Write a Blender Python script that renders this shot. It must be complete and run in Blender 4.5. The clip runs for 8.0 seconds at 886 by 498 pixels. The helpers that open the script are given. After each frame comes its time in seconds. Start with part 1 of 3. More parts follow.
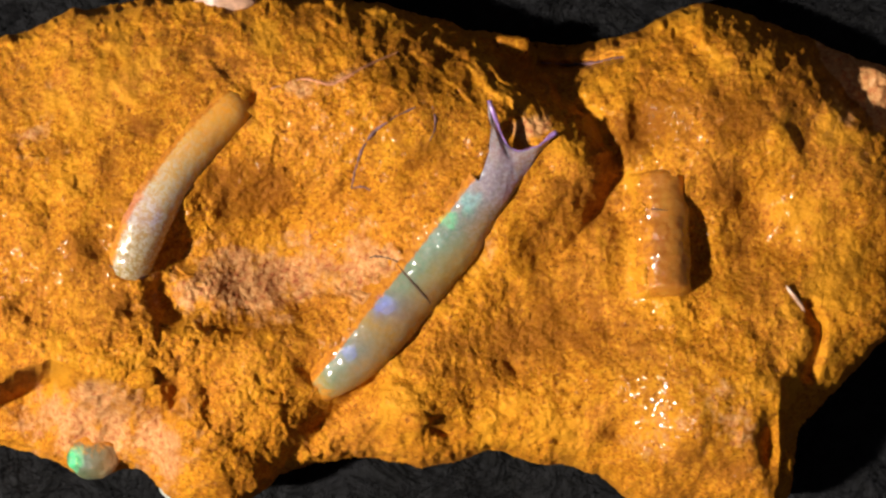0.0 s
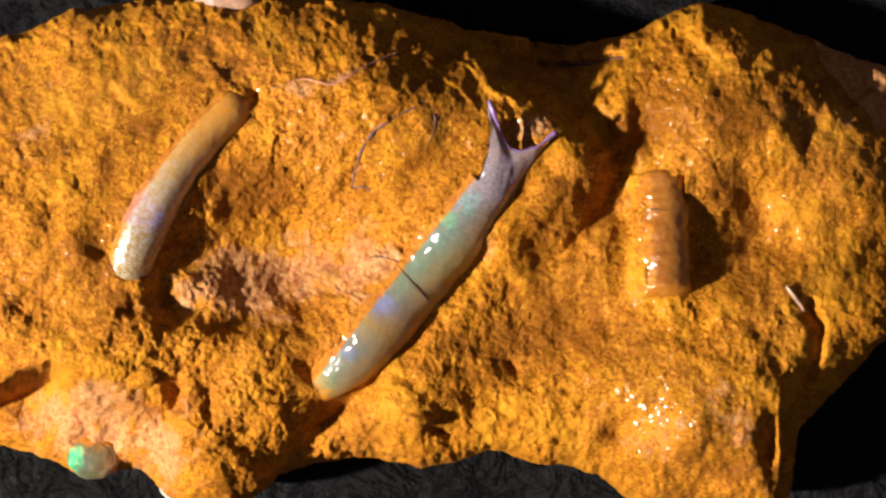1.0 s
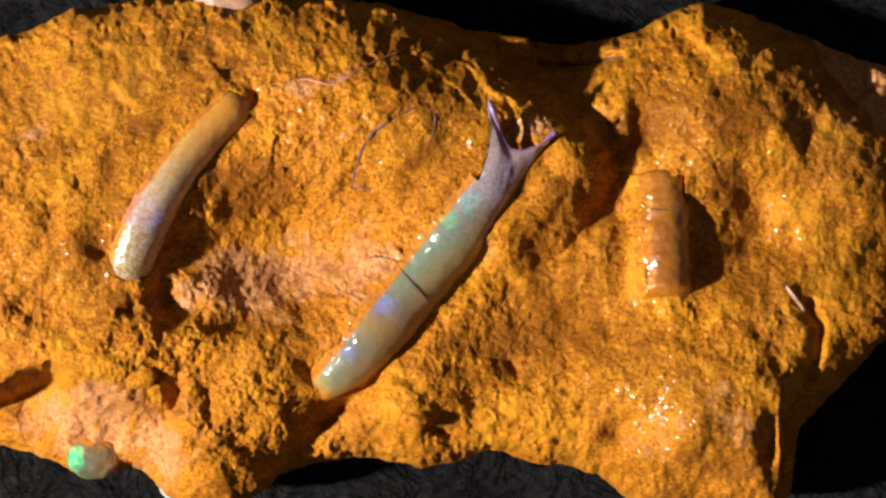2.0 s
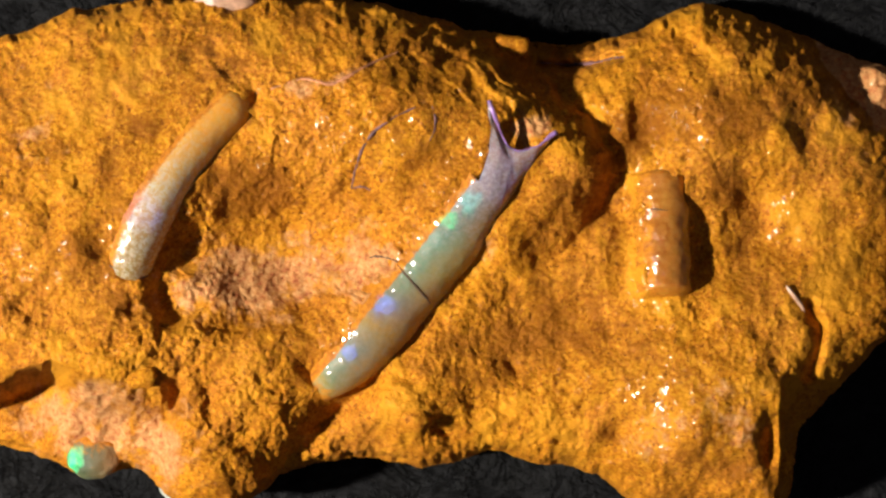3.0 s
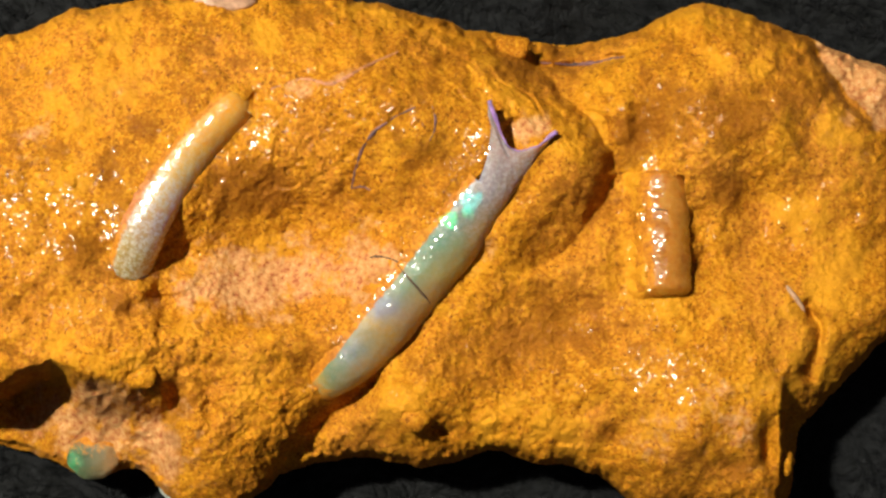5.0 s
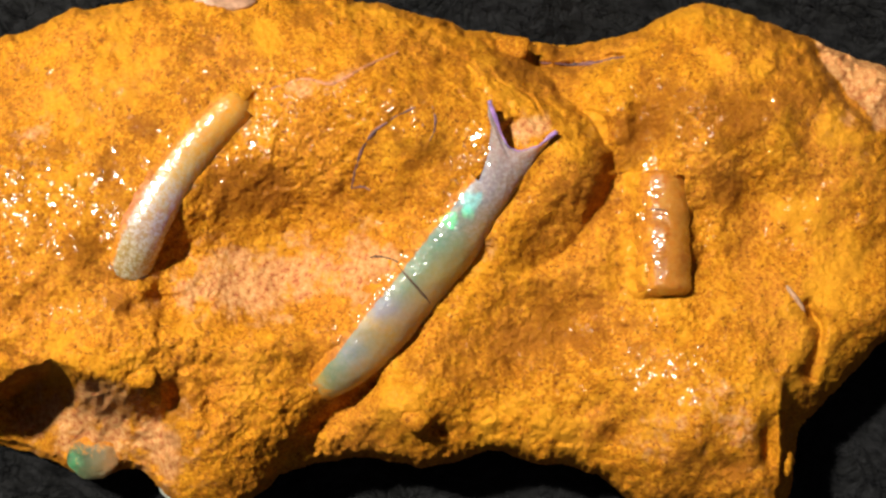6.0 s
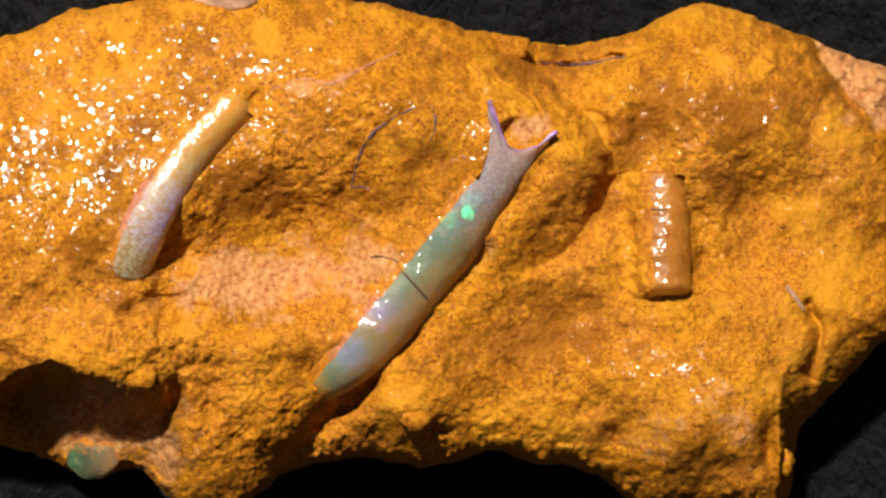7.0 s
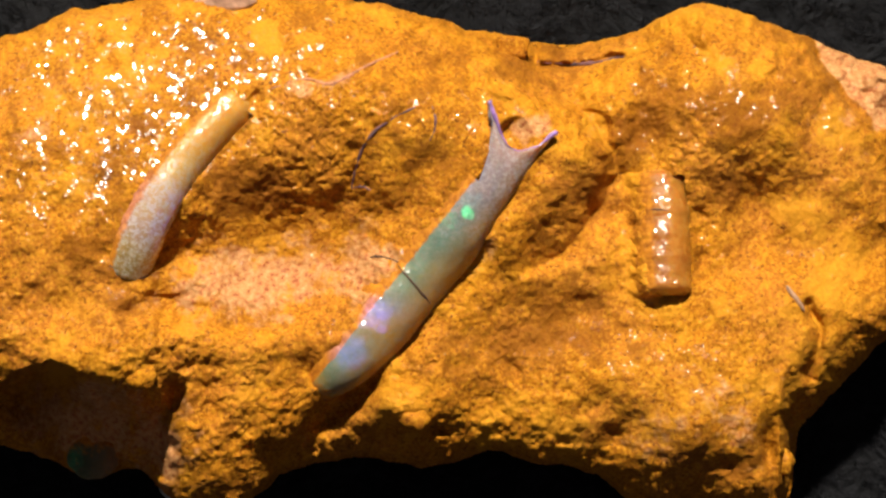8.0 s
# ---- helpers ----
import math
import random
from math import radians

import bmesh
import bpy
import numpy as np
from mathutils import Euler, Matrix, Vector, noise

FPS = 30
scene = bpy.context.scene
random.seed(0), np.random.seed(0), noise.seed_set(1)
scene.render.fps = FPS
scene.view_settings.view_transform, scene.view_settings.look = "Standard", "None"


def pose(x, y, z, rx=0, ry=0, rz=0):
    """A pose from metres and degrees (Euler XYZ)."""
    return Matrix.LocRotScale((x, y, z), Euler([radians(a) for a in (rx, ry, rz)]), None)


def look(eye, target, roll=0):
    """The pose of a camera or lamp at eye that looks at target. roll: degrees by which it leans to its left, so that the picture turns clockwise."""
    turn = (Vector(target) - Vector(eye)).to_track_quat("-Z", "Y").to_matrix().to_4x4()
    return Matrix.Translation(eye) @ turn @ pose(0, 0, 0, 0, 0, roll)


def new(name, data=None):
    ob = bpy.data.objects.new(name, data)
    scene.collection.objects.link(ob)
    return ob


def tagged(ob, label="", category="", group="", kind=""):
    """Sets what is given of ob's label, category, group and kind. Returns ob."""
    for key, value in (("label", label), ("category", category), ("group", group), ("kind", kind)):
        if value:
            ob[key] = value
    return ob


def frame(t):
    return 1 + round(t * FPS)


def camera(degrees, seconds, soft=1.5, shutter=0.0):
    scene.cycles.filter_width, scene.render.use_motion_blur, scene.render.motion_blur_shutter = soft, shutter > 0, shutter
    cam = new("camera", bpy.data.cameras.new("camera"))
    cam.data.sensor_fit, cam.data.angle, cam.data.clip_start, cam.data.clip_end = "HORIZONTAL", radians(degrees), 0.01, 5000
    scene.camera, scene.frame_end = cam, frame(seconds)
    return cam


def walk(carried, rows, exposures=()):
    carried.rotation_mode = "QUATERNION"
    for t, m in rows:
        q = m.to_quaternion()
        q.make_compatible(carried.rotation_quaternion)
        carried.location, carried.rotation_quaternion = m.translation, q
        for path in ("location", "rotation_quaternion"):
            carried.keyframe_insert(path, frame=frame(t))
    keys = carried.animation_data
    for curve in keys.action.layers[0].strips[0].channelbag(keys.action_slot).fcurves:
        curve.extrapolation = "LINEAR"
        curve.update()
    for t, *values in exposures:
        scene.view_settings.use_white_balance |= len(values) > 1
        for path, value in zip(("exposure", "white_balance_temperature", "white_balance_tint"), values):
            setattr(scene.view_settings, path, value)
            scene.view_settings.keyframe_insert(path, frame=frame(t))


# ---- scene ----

# Plan units: U metres each, one pixel of the camera's view at the cloth, X to the east, Y to the south from the view's
# north-west corner, z up from the cloth.
U = 0.00006
ZT = 0.752                      # top of the cloth on its table
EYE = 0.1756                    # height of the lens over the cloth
CX, CY = 784, 441


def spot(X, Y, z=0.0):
    """World place of a plan point; drawn in with height to keep its place in the camera's view."""
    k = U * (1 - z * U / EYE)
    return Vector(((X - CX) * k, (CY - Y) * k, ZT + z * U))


# ---------- camera ----------
cam = camera(30, 8.0, soft=2.5)
walk(cam, [(0.0, pose(0, 0, ZT + EYE)), (8.0, pose(0, 0, ZT + EYE))],
     [(0.0, -0.12, 6500, 10), (0.5, 0.0, 6500, 10), (1.0, 0.18, 6500, 13), (1.5, 0.10, 6500, 14), (3.0, 0.0, 6500, 8), (3.5, 0.06, 6500, 0), (4.0, 0.0, 6500, 8),
      (4.5, -0.12, 6500, -2), (6.0, -0.05, 6500, 4), (6.5, -0.30, 6500, 12), (7.0, -0.24, 6500, 8), (7.5, -0.43, 6500, 10), (8.0, 0.0, 6500, 8)])

# ---------- light: an even dim fill from all sides, added to lift the shadows, and one hand torch (built below) that is moved about ---
world = bpy.data.worlds.new("world")
scene.world = world
world.use_nodes = True
world.node_tree.nodes["Background"].inputs[0].default_value = (0.080, 0.072, 0.080, 1)
world.node_tree.nodes["Background"].inputs[1].default_value = 1.0

TORCH_POWER = 5100.0
TORCH_REACH = 0.50
# seconds, bearing of the torch (degrees from east, anticlockwise), its elevation over the cloth
TORCH_WAY = [(0.0, 196, 46), (0.5, 187, 43), (1.0, 195, 35), (1.5, 193, 35), (3.0, 188, 43), (3.5, 168, 46), (4.0, 183, 35),
             (4.5, 157, 60), (6.0, 138, 57), (6.2, 170, 51), (6.5, 180, 50), (6.7, 160, 57), (6.8, 141, 58), (6.9, 124, 56), (7.0, 113, 54), (7.5, 101, 55), (8.0, 93, 45)]


# ---------- materials ----------
def material(name):
    m = bpy.data.materials.new(name)
    m.use_nodes = True
    nt = m.node_tree
    return m, nt, nt.nodes["Principled BSDF"]


def node(nt, kind, **values):
    n = nt.nodes.new(kind)
    for k, v in values.items():
        n.inputs[k].default_value = v
    return n


def coords(nt):
    return nt.nodes.new("ShaderNodeTexCoord").outputs["Object"]


def noise_node(nt, scale, detail=4.0, rough=0.55, distortion=0.0, where=None):
    n = node(nt, "ShaderNodeTexNoise", Scale=scale, Detail=detail, Roughness=rough, Distortion=distortion)
    nt.links.new(where or coords(nt), n.inputs["Vector"])
    return n.outputs["Fac"]


def ramp(nt, fac, *stops):
    n = nt.nodes.new("ShaderNodeValToRGB")
    e = n.color_ramp.elements
    while len(e) < len(stops):
        e.new(0.5)
    for el, (p, c) in zip(e, stops):
        el.position, el.color = p, (*c, 1) if len(c) == 3 else c
    nt.links.new(fac, n.inputs[0])
    return n.outputs[0]


def grey(v):
    return (v, v, v)


def mix(nt, fac, a, b, blend="MIX"):
    n = nt.nodes.new("ShaderNodeMix")
    n.data_type, n.blend_type = "RGBA", blend
    for sock, v in ((n.inputs[0], fac), (n.inputs[6], a), (n.inputs[7], b)):
        if isinstance(v, (int, float)):
            sock.default_value = v
        elif isinstance(v, tuple):
            sock.default_value = (*v, 1)
        else:
            nt.links.new(v, sock)
    return n.outputs[2]


def bump(nt, height, strength, distance, normal=None):
    n = node(nt, "ShaderNodeBump", Strength=strength, Distance=distance)
    nt.links.new(height, n.inputs["Height"])
    if normal:
        nt.links.new(normal, n.inputs["Normal"])
    return n.outputs[0]


def facets(nt, scale, tilt, where=None, lean_name=""):
    """Normals of small flat grains, each tilted its own way; lean_name: attribute that turns a patch's grains to glint
    at the camera.
    """
    v = node(nt, "ShaderNodeTexVoronoi", Scale=scale)
    ragged = node(nt, "ShaderNodeTexNoise", Scale=scale * 0.8, Detail=2.0)
    nt.links.new(where or coords(nt), ragged.inputs["Vector"])
    shifted = nt.nodes.new("ShaderNodeVectorMath")
    shifted.operation = "MULTIPLY_ADD"
    nt.links.new(ragged.outputs["Color"], shifted.inputs[0])
    shifted.inputs[1].default_value = (2.0 / scale,) * 3
    nt.links.new(where or coords(nt), shifted.inputs[2])
    nt.links.new(shifted.outputs[0], v.inputs["Vector"])
    lean = nt.nodes.new("ShaderNodeVectorMath")
    lean.operation = "MULTIPLY_ADD"
    nt.links.new(v.outputs["Color"], lean.inputs[0])
    lean.inputs[1].default_value, lean.inputs[2].default_value = (tilt,) * 3, (-tilt / 2,) * 3
    total = nt.nodes.new("ShaderNodeVectorMath")
    nt.links.new(lean.outputs[0], total.inputs[0])
    nt.links.new(nt.nodes.new("ShaderNodeNewGeometry").outputs["Normal"], total.inputs[1])
    if lean_name:
        patch = nt.nodes.new("ShaderNodeAttribute")
        patch.attribute_name = lean_name
        leant = nt.nodes.new("ShaderNodeVectorMath")
        nt.links.new(total.outputs[0], leant.inputs[0])
        nt.links.new(patch.outputs["Vector"], leant.inputs[1])
        total = leant
    unit = nt.nodes.new("ShaderNodeVectorMath")
    unit.operation = "NORMALIZE"
    nt.links.new(total.outputs[0], unit.inputs[0])
    return unit.outputs[0]


def stone_material(name, attributes=True):
    m, nt, b = material(name)
    patches = noise_node(nt, 190, 6, 0.68, 0.6)
    grain = noise_node(nt, 2500, 4, 0.65, 0.2)
    specks = noise_node(nt, 2100, 2, 0.5, 0.3)
    ochre = ramp(nt, patches, (0.32, (0.44, 0.140, 0.007)), (0.44, (0.60, 0.205, 0.009)), (0.54, (0.69, 0.250, 0.010)), (0.66, (0.82, 0.335, 0.016)))
    ochre = mix(nt, ramp(nt, noise_node(nt, 95, 5, 0.7, 0.5), (0.46, grey(0.0)), (0.62, grey(0.7))), ochre, (0.72, 0.250, 0.030))
    ochre = mix(nt, ramp(nt, grain, (0.36, grey(0.52)), (0.50, grey(0.0))), ochre, (0.24, 0.066, 0.004))
    ochre = mix(nt, ramp(nt, grain, (0.53, grey(0.0)), (0.66, grey(0.70))), ochre, (0.92, 0.43, 0.03))
    flecks = noise_node(nt, 3300, 2, 0.6, 0.2)
    ochre = mix(nt, ramp(nt, flecks, (0.38, grey(0.28)), (0.50, grey(0.0))), ochre, (0.34, 0.10, 0.006))
    ochre = mix(nt, ramp(nt, flecks, (0.52, grey(0.0)), (0.64, grey(0.36))), ochre, (0.92, 0.46, 0.025))
    ochre = mix(nt, ramp(nt, specks, (0.615, grey(0.0)), (0.67, grey(0.7))), ochre, (0.15, 0.035, 0.008))
    if attributes:
        st = nt.nodes.new("ShaderNodeAttribute")
        st.attribute_name = "stain_shade"
        ochre = mix(nt, ramp(nt, st.outputs["Fac"], (0.55, grey(0.0)), (0.68, grey(0.5)), (0.90, grey(0.75))), ochre, (0.27, 0.082, 0.006))
        ochre = mix(nt, ramp(nt, st.outputs["Fac"], (0.20, grey(0.65)), (0.36, grey(0.45)), (0.42, grey(0.0))), ochre, (0.88, 0.385, 0.022))
        a = nt.nodes.new("ShaderNodeAttribute")
        a.attribute_name = "clay"
        pink = ramp(nt, noise_node(nt, 1700, 5, 0.7), (0.36, (0.46, 0.12, 0.045)), (0.46, (0.68, 0.29, 0.10)), (0.55, (0.76, 0.37, 0.135)), (0.68, (0.86, 0.49, 0.20)))
        ochre = mix(nt, a.outputs["Fac"], ochre, pink)
    nt.links.new(mix(nt, 1.0, ochre, grey(0.57), "MULTIPLY"), b.inputs["Base Color"])
    b.inputs["Roughness"].default_value = 0.75
    b.inputs["Specular IOR Level"].default_value = 0.08
    fine = bump(nt, noise_node(nt, 2000, 3, 0.65), 1.0, 0.00013)
    nt.links.new(bump(nt, noise_node(nt, 1350, 5, 0.7, 0.3), 1.0, 0.00019, fine), b.inputs["Normal"])
    # thin glassy skin on the grains
    skin = nt.nodes.new("ShaderNodeMath")
    skin.operation = "MULTIPLY"
    glaze = nt.nodes.new("ShaderNodeAttribute")
    glaze.attribute_name = "glaze"
    nt.links.new(ramp(nt, noise_node(nt, 420, 5, 0.75), (0.43, grey(0.0)), (0.52, grey(1.0))), skin.inputs[0])
    nt.links.new(ramp(nt, glaze.outputs["Fac"], (0.0, grey(0.02)), (1.0, grey(1.0))), skin.inputs[1])
    nt.links.new(skin.outputs[0], b.inputs["Coat Weight"])
    b.inputs["Coat Roughness"].default_value = 0.13
    nt.links.new(facets(nt, 2700, 0.27, None, "lean"), b.inputs["Coat Normal"])
    return m


STONE = stone_material("ochre_ironstone")
CHIP = stone_material("ochre_chip", False)


def plain(name, colour, rough, spread=0.25, scale=600.0, relief=0.00005, **values):
    m, nt, b = material(name)
    f = noise_node(nt, scale, 5, 0.6)
    lo, hi = tuple(c * (1 - spread) for c in colour), tuple(min(1, c * (1 + spread)) for c in colour)
    nt.links.new(ramp(nt, f, (0.3, lo), (0.7, hi)), b.inputs["Base Color"])
    b.inputs["Roughness"].default_value = rough
    for k, v in values.items():
        b.inputs[k.replace("_", " ")].default_value = v
    nt.links.new(bump(nt, f, 0.4, relief), b.inputs["Normal"])
    return m


VIOLET = plain("violet_opal", (0.22, 0.12, 0.30), 0.3, 0.7, 1200)
VEIN = plain("dark_violet_vein", (0.11, 0.045, 0.045), 0.7, 0.7, 900)
PINK_VEIN = plain("pink_clay_vein", (0.34, 0.13, 0.055), 0.7, 0.5, 1500)
PALE_CHIP = plain("pale_pink_chip", (0.30, 0.31, 0.27), 0.35, 0.5, 700)
ROSE_CHIP = plain("rose_grey_chip", (0.33, 0.19, 0.12), 0.4, 0.5, 900, 0.0002)
DARK_SEAM = plain("dark_seam", (0.06, 0.028, 0.014), 0.8, 0.4, 1500)
CLOTH, _nt, _b = material("black_cloth")
_nt.links.new(mix(_nt, 0.5, ramp(_nt, noise_node(_nt, 120, 4, 0.7, 0.5), (0.40, grey(0.0012)), (0.64, (0.006, 0.006, 0.0070))),
                  ramp(_nt, noise_node(_nt, 700, 4, 0.7, 0.5), (0.42, grey(0.0012)), (0.66, (0.011, 0.011, 0.0126)))), _b.inputs["Base Color"])
_b.inputs["Roughness"].default_value = 0.9
_b.inputs["Specular IOR Level"].default_value = 0.2
_nt.links.new(bump(_nt, noise_node(_nt, 500, 5, 0.7), 1.0, 0.0006, bump(_nt, noise_node(_nt, 130, 3, 0.6, 1.0), 1.0, 0.003)), _b.inputs["Normal"])
FIBRE = plain("grey_fibre", (0.0046, 0.0046, 0.0054), 0.8, 0.95, 120, 0.00005, Specular_IOR_Level=0.1)
WALL = plain("floor_paint", (0.22, 0.22, 0.22), 0.8, 0.1, 6, 0.0005)
WOOD = plain("dark_table_wood", (0.10, 0.06, 0.035), 0.5, 0.4, 25, 0.0003)
ALLOY = plain("black_anodised_alloy", (0.03, 0.03, 0.032), 0.35, 0.2, 300, 0.00002, Metallic=1.0)
RUBBER = plain("black_rubber", (0.02, 0.02, 0.02), 0.7, 0.2, 300)

GLOW, _nt, _b = material("torch_light")
_b.inputs["Base Color"].default_value = (0.8, 0.8, 0.8, 1)
_b.inputs["Emission Color"].default_value = (1.0, 0.925, 0.825, 1)
_b.inputs["Emission Strength"].default_value = TORCH_POWER


def opal_material(name, stops, tint, domains, axis=None, rim=None, glitter=1.0, top=300, coat=1.0, mosaic_glints=None, blur=0.2, spread=((0.42, 1.0), (0.80, 0.12))):
    """Milky opal. domains: places on the plan where a sheaf of silica spheres lies tilted and throws one pure colour:
    X, Y, radius, bearing and elevation of the light that it answers, colour, strength and spread of the flash.
    axis: two plan points between which the stops run; rim: the colour of the thin south-east side, with light shining
    through it painted in."""
    m, nt, b = material(name)
    where = coords(nt)
    blotch = noise_node(nt, 170, 4, 0.6, 0.8, where)
    if axis:
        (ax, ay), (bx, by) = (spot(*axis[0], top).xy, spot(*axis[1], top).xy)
        length = math.hypot(bx - ax, by - ay)
        along, across = Vector((bx - ax, by - ay, 0)) / length, Vector((by - ay, ax - bx, 0)) / length
        outs = []
        for way, size, wobble in ((along, length, 0.22), (across, 45 * U, 0.9)):
            dot = nt.nodes.new("ShaderNodeVectorMath")
            dot.operation = "DOT_PRODUCT"
            nt.links.new(where, dot.inputs[0])
            dot.inputs[1].default_value = way / size
            shift = node(nt, "ShaderNodeMath")
            shift.operation = "ADD"
            nt.links.new(dot.outputs["Value"], shift.inputs[0])
            shift.inputs[1].default_value = -(way.x * ax + way.y * ay) / size - wobble * 0.5
            waver = nt.nodes.new("ShaderNodeMath")
            waver.operation = "MULTIPLY_ADD"
            nt.links.new(blotch, waver.inputs[0])
            waver.inputs[1].default_value = wobble
            nt.links.new(shift.outputs[0], waver.inputs[2])
            outs.append(waver.outputs[0])
        body = ramp(nt, outs[0], *stops)
        # glow of light through the thin edge, put into the body colour
        if rim:
            body = mix(nt, ramp(nt, outs[1], (0.0, grey(0)), (0.75, grey(0.95))), body, rim)
    else:
        body = ramp(nt, blotch, *stops)
    body = mix(nt, ramp(nt, noise_node(nt, 1700, 5, 0.7, 0.0, where), (0.45, grey(0)), (0.70, grey(0.6))), body, tint)
    # pale flecks of body colour, painted in for the opal's glitter
    if mosaic_glints:
        share = mix(nt, 1.0, ramp(nt, noise_node(nt, 2600, 3, 0.7, 0.4, where), (0.42, grey(0)), (0.62, grey(0.85))),
                    ramp(nt, outs[0], *((p, grey(v)) for p, v in spread)), "MULTIPLY")
        body = mix(nt, share, body, mosaic_glints)
    # ochre crust that still clings to the opal where it enters the stone
    cling = nt.nodes.new("ShaderNodeAttribute")
    cling.attribute_name = "crust"
    ragged = nt.nodes.new("ShaderNodeMath")
    ragged.operation = "MULTIPLY_ADD"
    nt.links.new(noise_node(nt, 1500, 4, 0.7, 0.3, where), ragged.inputs[0])
    ragged.inputs[1].default_value = 1.1
    nt.links.new(cling.outputs["Fac"], ragged.inputs[2])
    crust = ramp(nt, ragged.outputs[0], (0.72, grey(0.0)), (1.35, grey(1.0)))
    earth = ramp(nt, noise_node(nt, 1300, 4, 0.7, 0.2, where), (0.36, (0.40, 0.125, 0.008)), (0.52, (0.62, 0.215, 0.010)), (0.66, (0.78, 0.31, 0.018)))
    body = mix(nt, 1.0, mix(nt, crust, body, earth), grey(0.61), "MULTIPLY")
    nt.links.new(body, b.inputs["Base Color"])
    nt.links.new(ramp(nt, crust, (0.0, grey(0.45)), (1.0, grey(0.75))), b.inputs["Roughness"])
    b.inputs["Specular IOR Level"].default_value = 0.22
    b.inputs["IOR"].default_value = 1.45
    nt.links.new(ramp(nt, crust, (0.0, grey(0.85)), (0.8, grey(0.0))), b.inputs["Subsurface Weight"])
    b.inputs["Subsurface Radius"].default_value = (0.0022, 0.0014, 0.0008)
    b.inputs["Subsurface Scale"].default_value = 1.0
    b.inputs["Coat Weight"].default_value = coat
    b.inputs["Coat IOR"].default_value = 1.65
    b.inputs["Coat Roughness"].default_value = blur
    nt.links.new(bump(nt, noise_node(nt, 1500, 4, 0.6, 0.2, where), 0.6, 0.00012), b.inputs["Normal"])
    nt.links.new(facets(nt, 3300, 0.5 * glitter, where), b.inputs["Coat Normal"])
    warp = node(nt, "ShaderNodeTexNoise", Scale=650.0, Detail=3.0)
    nt.links.new(where, warp.inputs["Vector"])
    off = nt.nodes.new("ShaderNodeVectorMath")
    off.operation = "MULTIPLY_ADD"
    nt.links.new(warp.outputs["Color"], off.inputs[0])
    off.inputs[1].default_value, off.inputs[2].default_value = (0.0020, 0.0020, 0), (-0.0010, -0.0010, 0)
    moved = nt.nodes.new("ShaderNodeVectorMath")
    nt.links.new(where, moved.inputs[0])
    nt.links.new(off.outputs[0], moved.inputs[1])
    flat = nt.nodes.new("ShaderNodeVectorMath")
    flat.operation = "MULTIPLY"
    flat.inputs[1].default_value = (1, 1, 0)
    nt.links.new(moved.outputs[0], flat.inputs[0])
    surface = b.outputs[0]
    for X, Y, r, az, el, colour, weight, rough in domains:
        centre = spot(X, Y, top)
        d = nt.nodes.new("ShaderNodeVectorMath")
        d.operation = "DISTANCE"
        nt.links.new(flat.outputs[0], d.inputs[0])
        d.inputs[1].default_value = (centre.x, centre.y, 0)
        mask = node(nt, "ShaderNodeMapRange", **{"From Min": r * U * 1.25, "From Max": r * U * 0.6, "To Min": 0.0, "To Max": weight * 0.58})
        mask.interpolation_type = "SMOOTHSTEP"
        nt.links.new(d.outputs["Value"], mask.inputs["Value"])
        a, e = radians(az), radians(el)
        half = (Vector((math.cos(a) * math.cos(e), math.sin(a) * math.cos(e), math.sin(e))) + Vector((0, 0, 1))).normalized()
        g = node(nt, "ShaderNodeBsdfGlossy", Color=(*colour, 1), Roughness=rough, Normal=half)
        way = nt.nodes.new("ShaderNodeCombineXYZ")
        for i in range(3):
            way.inputs[i].default_value = half[i]
        nt.links.new(way.outputs[0], g.inputs["Normal"])
        mx = nt.nodes.new("ShaderNodeMixShader")
        mottle = nt.nodes.new("ShaderNodeMath")
        mottle.operation = "MULTIPLY"
        nt.links.new(mask.outputs[0], mottle.inputs[0])
        nt.links.new(ramp(nt, noise_node(nt, 1300, 3, 0.6, 0.5, where), (0.38, grey(0.35)), (0.58, grey(1.0))), mottle.inputs[1])
        nt.links.new(mottle.outputs[0], mx.inputs[0])
        nt.links.new(surface, mx.inputs[1])
        nt.links.new(g.outputs[0], mx.inputs[2])
        surface = mx.outputs[0]
    nt.links.new(surface, nt.nodes["Material Output"].inputs["Surface"])
    return m


GREEN, CYAN, BLUE, INDIGO = (0.02, 1.0, 0.35), (0.03, 0.75, 0.75), (0.08, 0.20, 1.0), (0.16, 0.15, 1.0)
OPAL = opal_material("milky_opal", ((0.02, (0.46, 0.30, 0.03)), (0.11, (0.17, 0.24, 0.14)), (0.20, (0.26, 0.25, 0.18)), (0.30, (0.46, 0.28, 0.06)), (0.37, (0.28, 0.25, 0.26)),
                                    (0.48, (0.24, 0.30, 0.18)), (0.66, (0.16, 0.25, 0.19)), (0.80, (0.30, 0.25, 0.28)), (0.97, (0.50, 0.33, 0.29))),
                     (0.34, 0.30, 0.21),
                     [(794, 393, 14, 164, 53, GREEN, 0.17, 0.48), (832, 354, 18, 166, 54, CYAN, 0.15, 0.48), (682, 540, 17, 178, 50, BLUE, 0.07, 0.42),
                      (775, 450, 52, 165, 55, GREEN, 0.012, 0.55), (620, 622, 14, 175, 50, BLUE, 0.05, 0.4), (668, 556, 26, 95, 42, INDIGO, 0.030, 0.38),
                      (618, 626, 30, 95, 42, BLUE, 0.026, 0.40), (828, 374, 10, 110, 52, GREEN, 0.10, 0.42), (900, 300, 60, 185, 45, INDIGO, 0.012, 0.5)],
                     ((566, 712), (925, 265)), (0.52, 0.26, 0.05), 1.0, 300, 0.6, (0.60, 0.52, 0.52), 0.13, ((0.62, 0.1), (0.92, 0.9)))
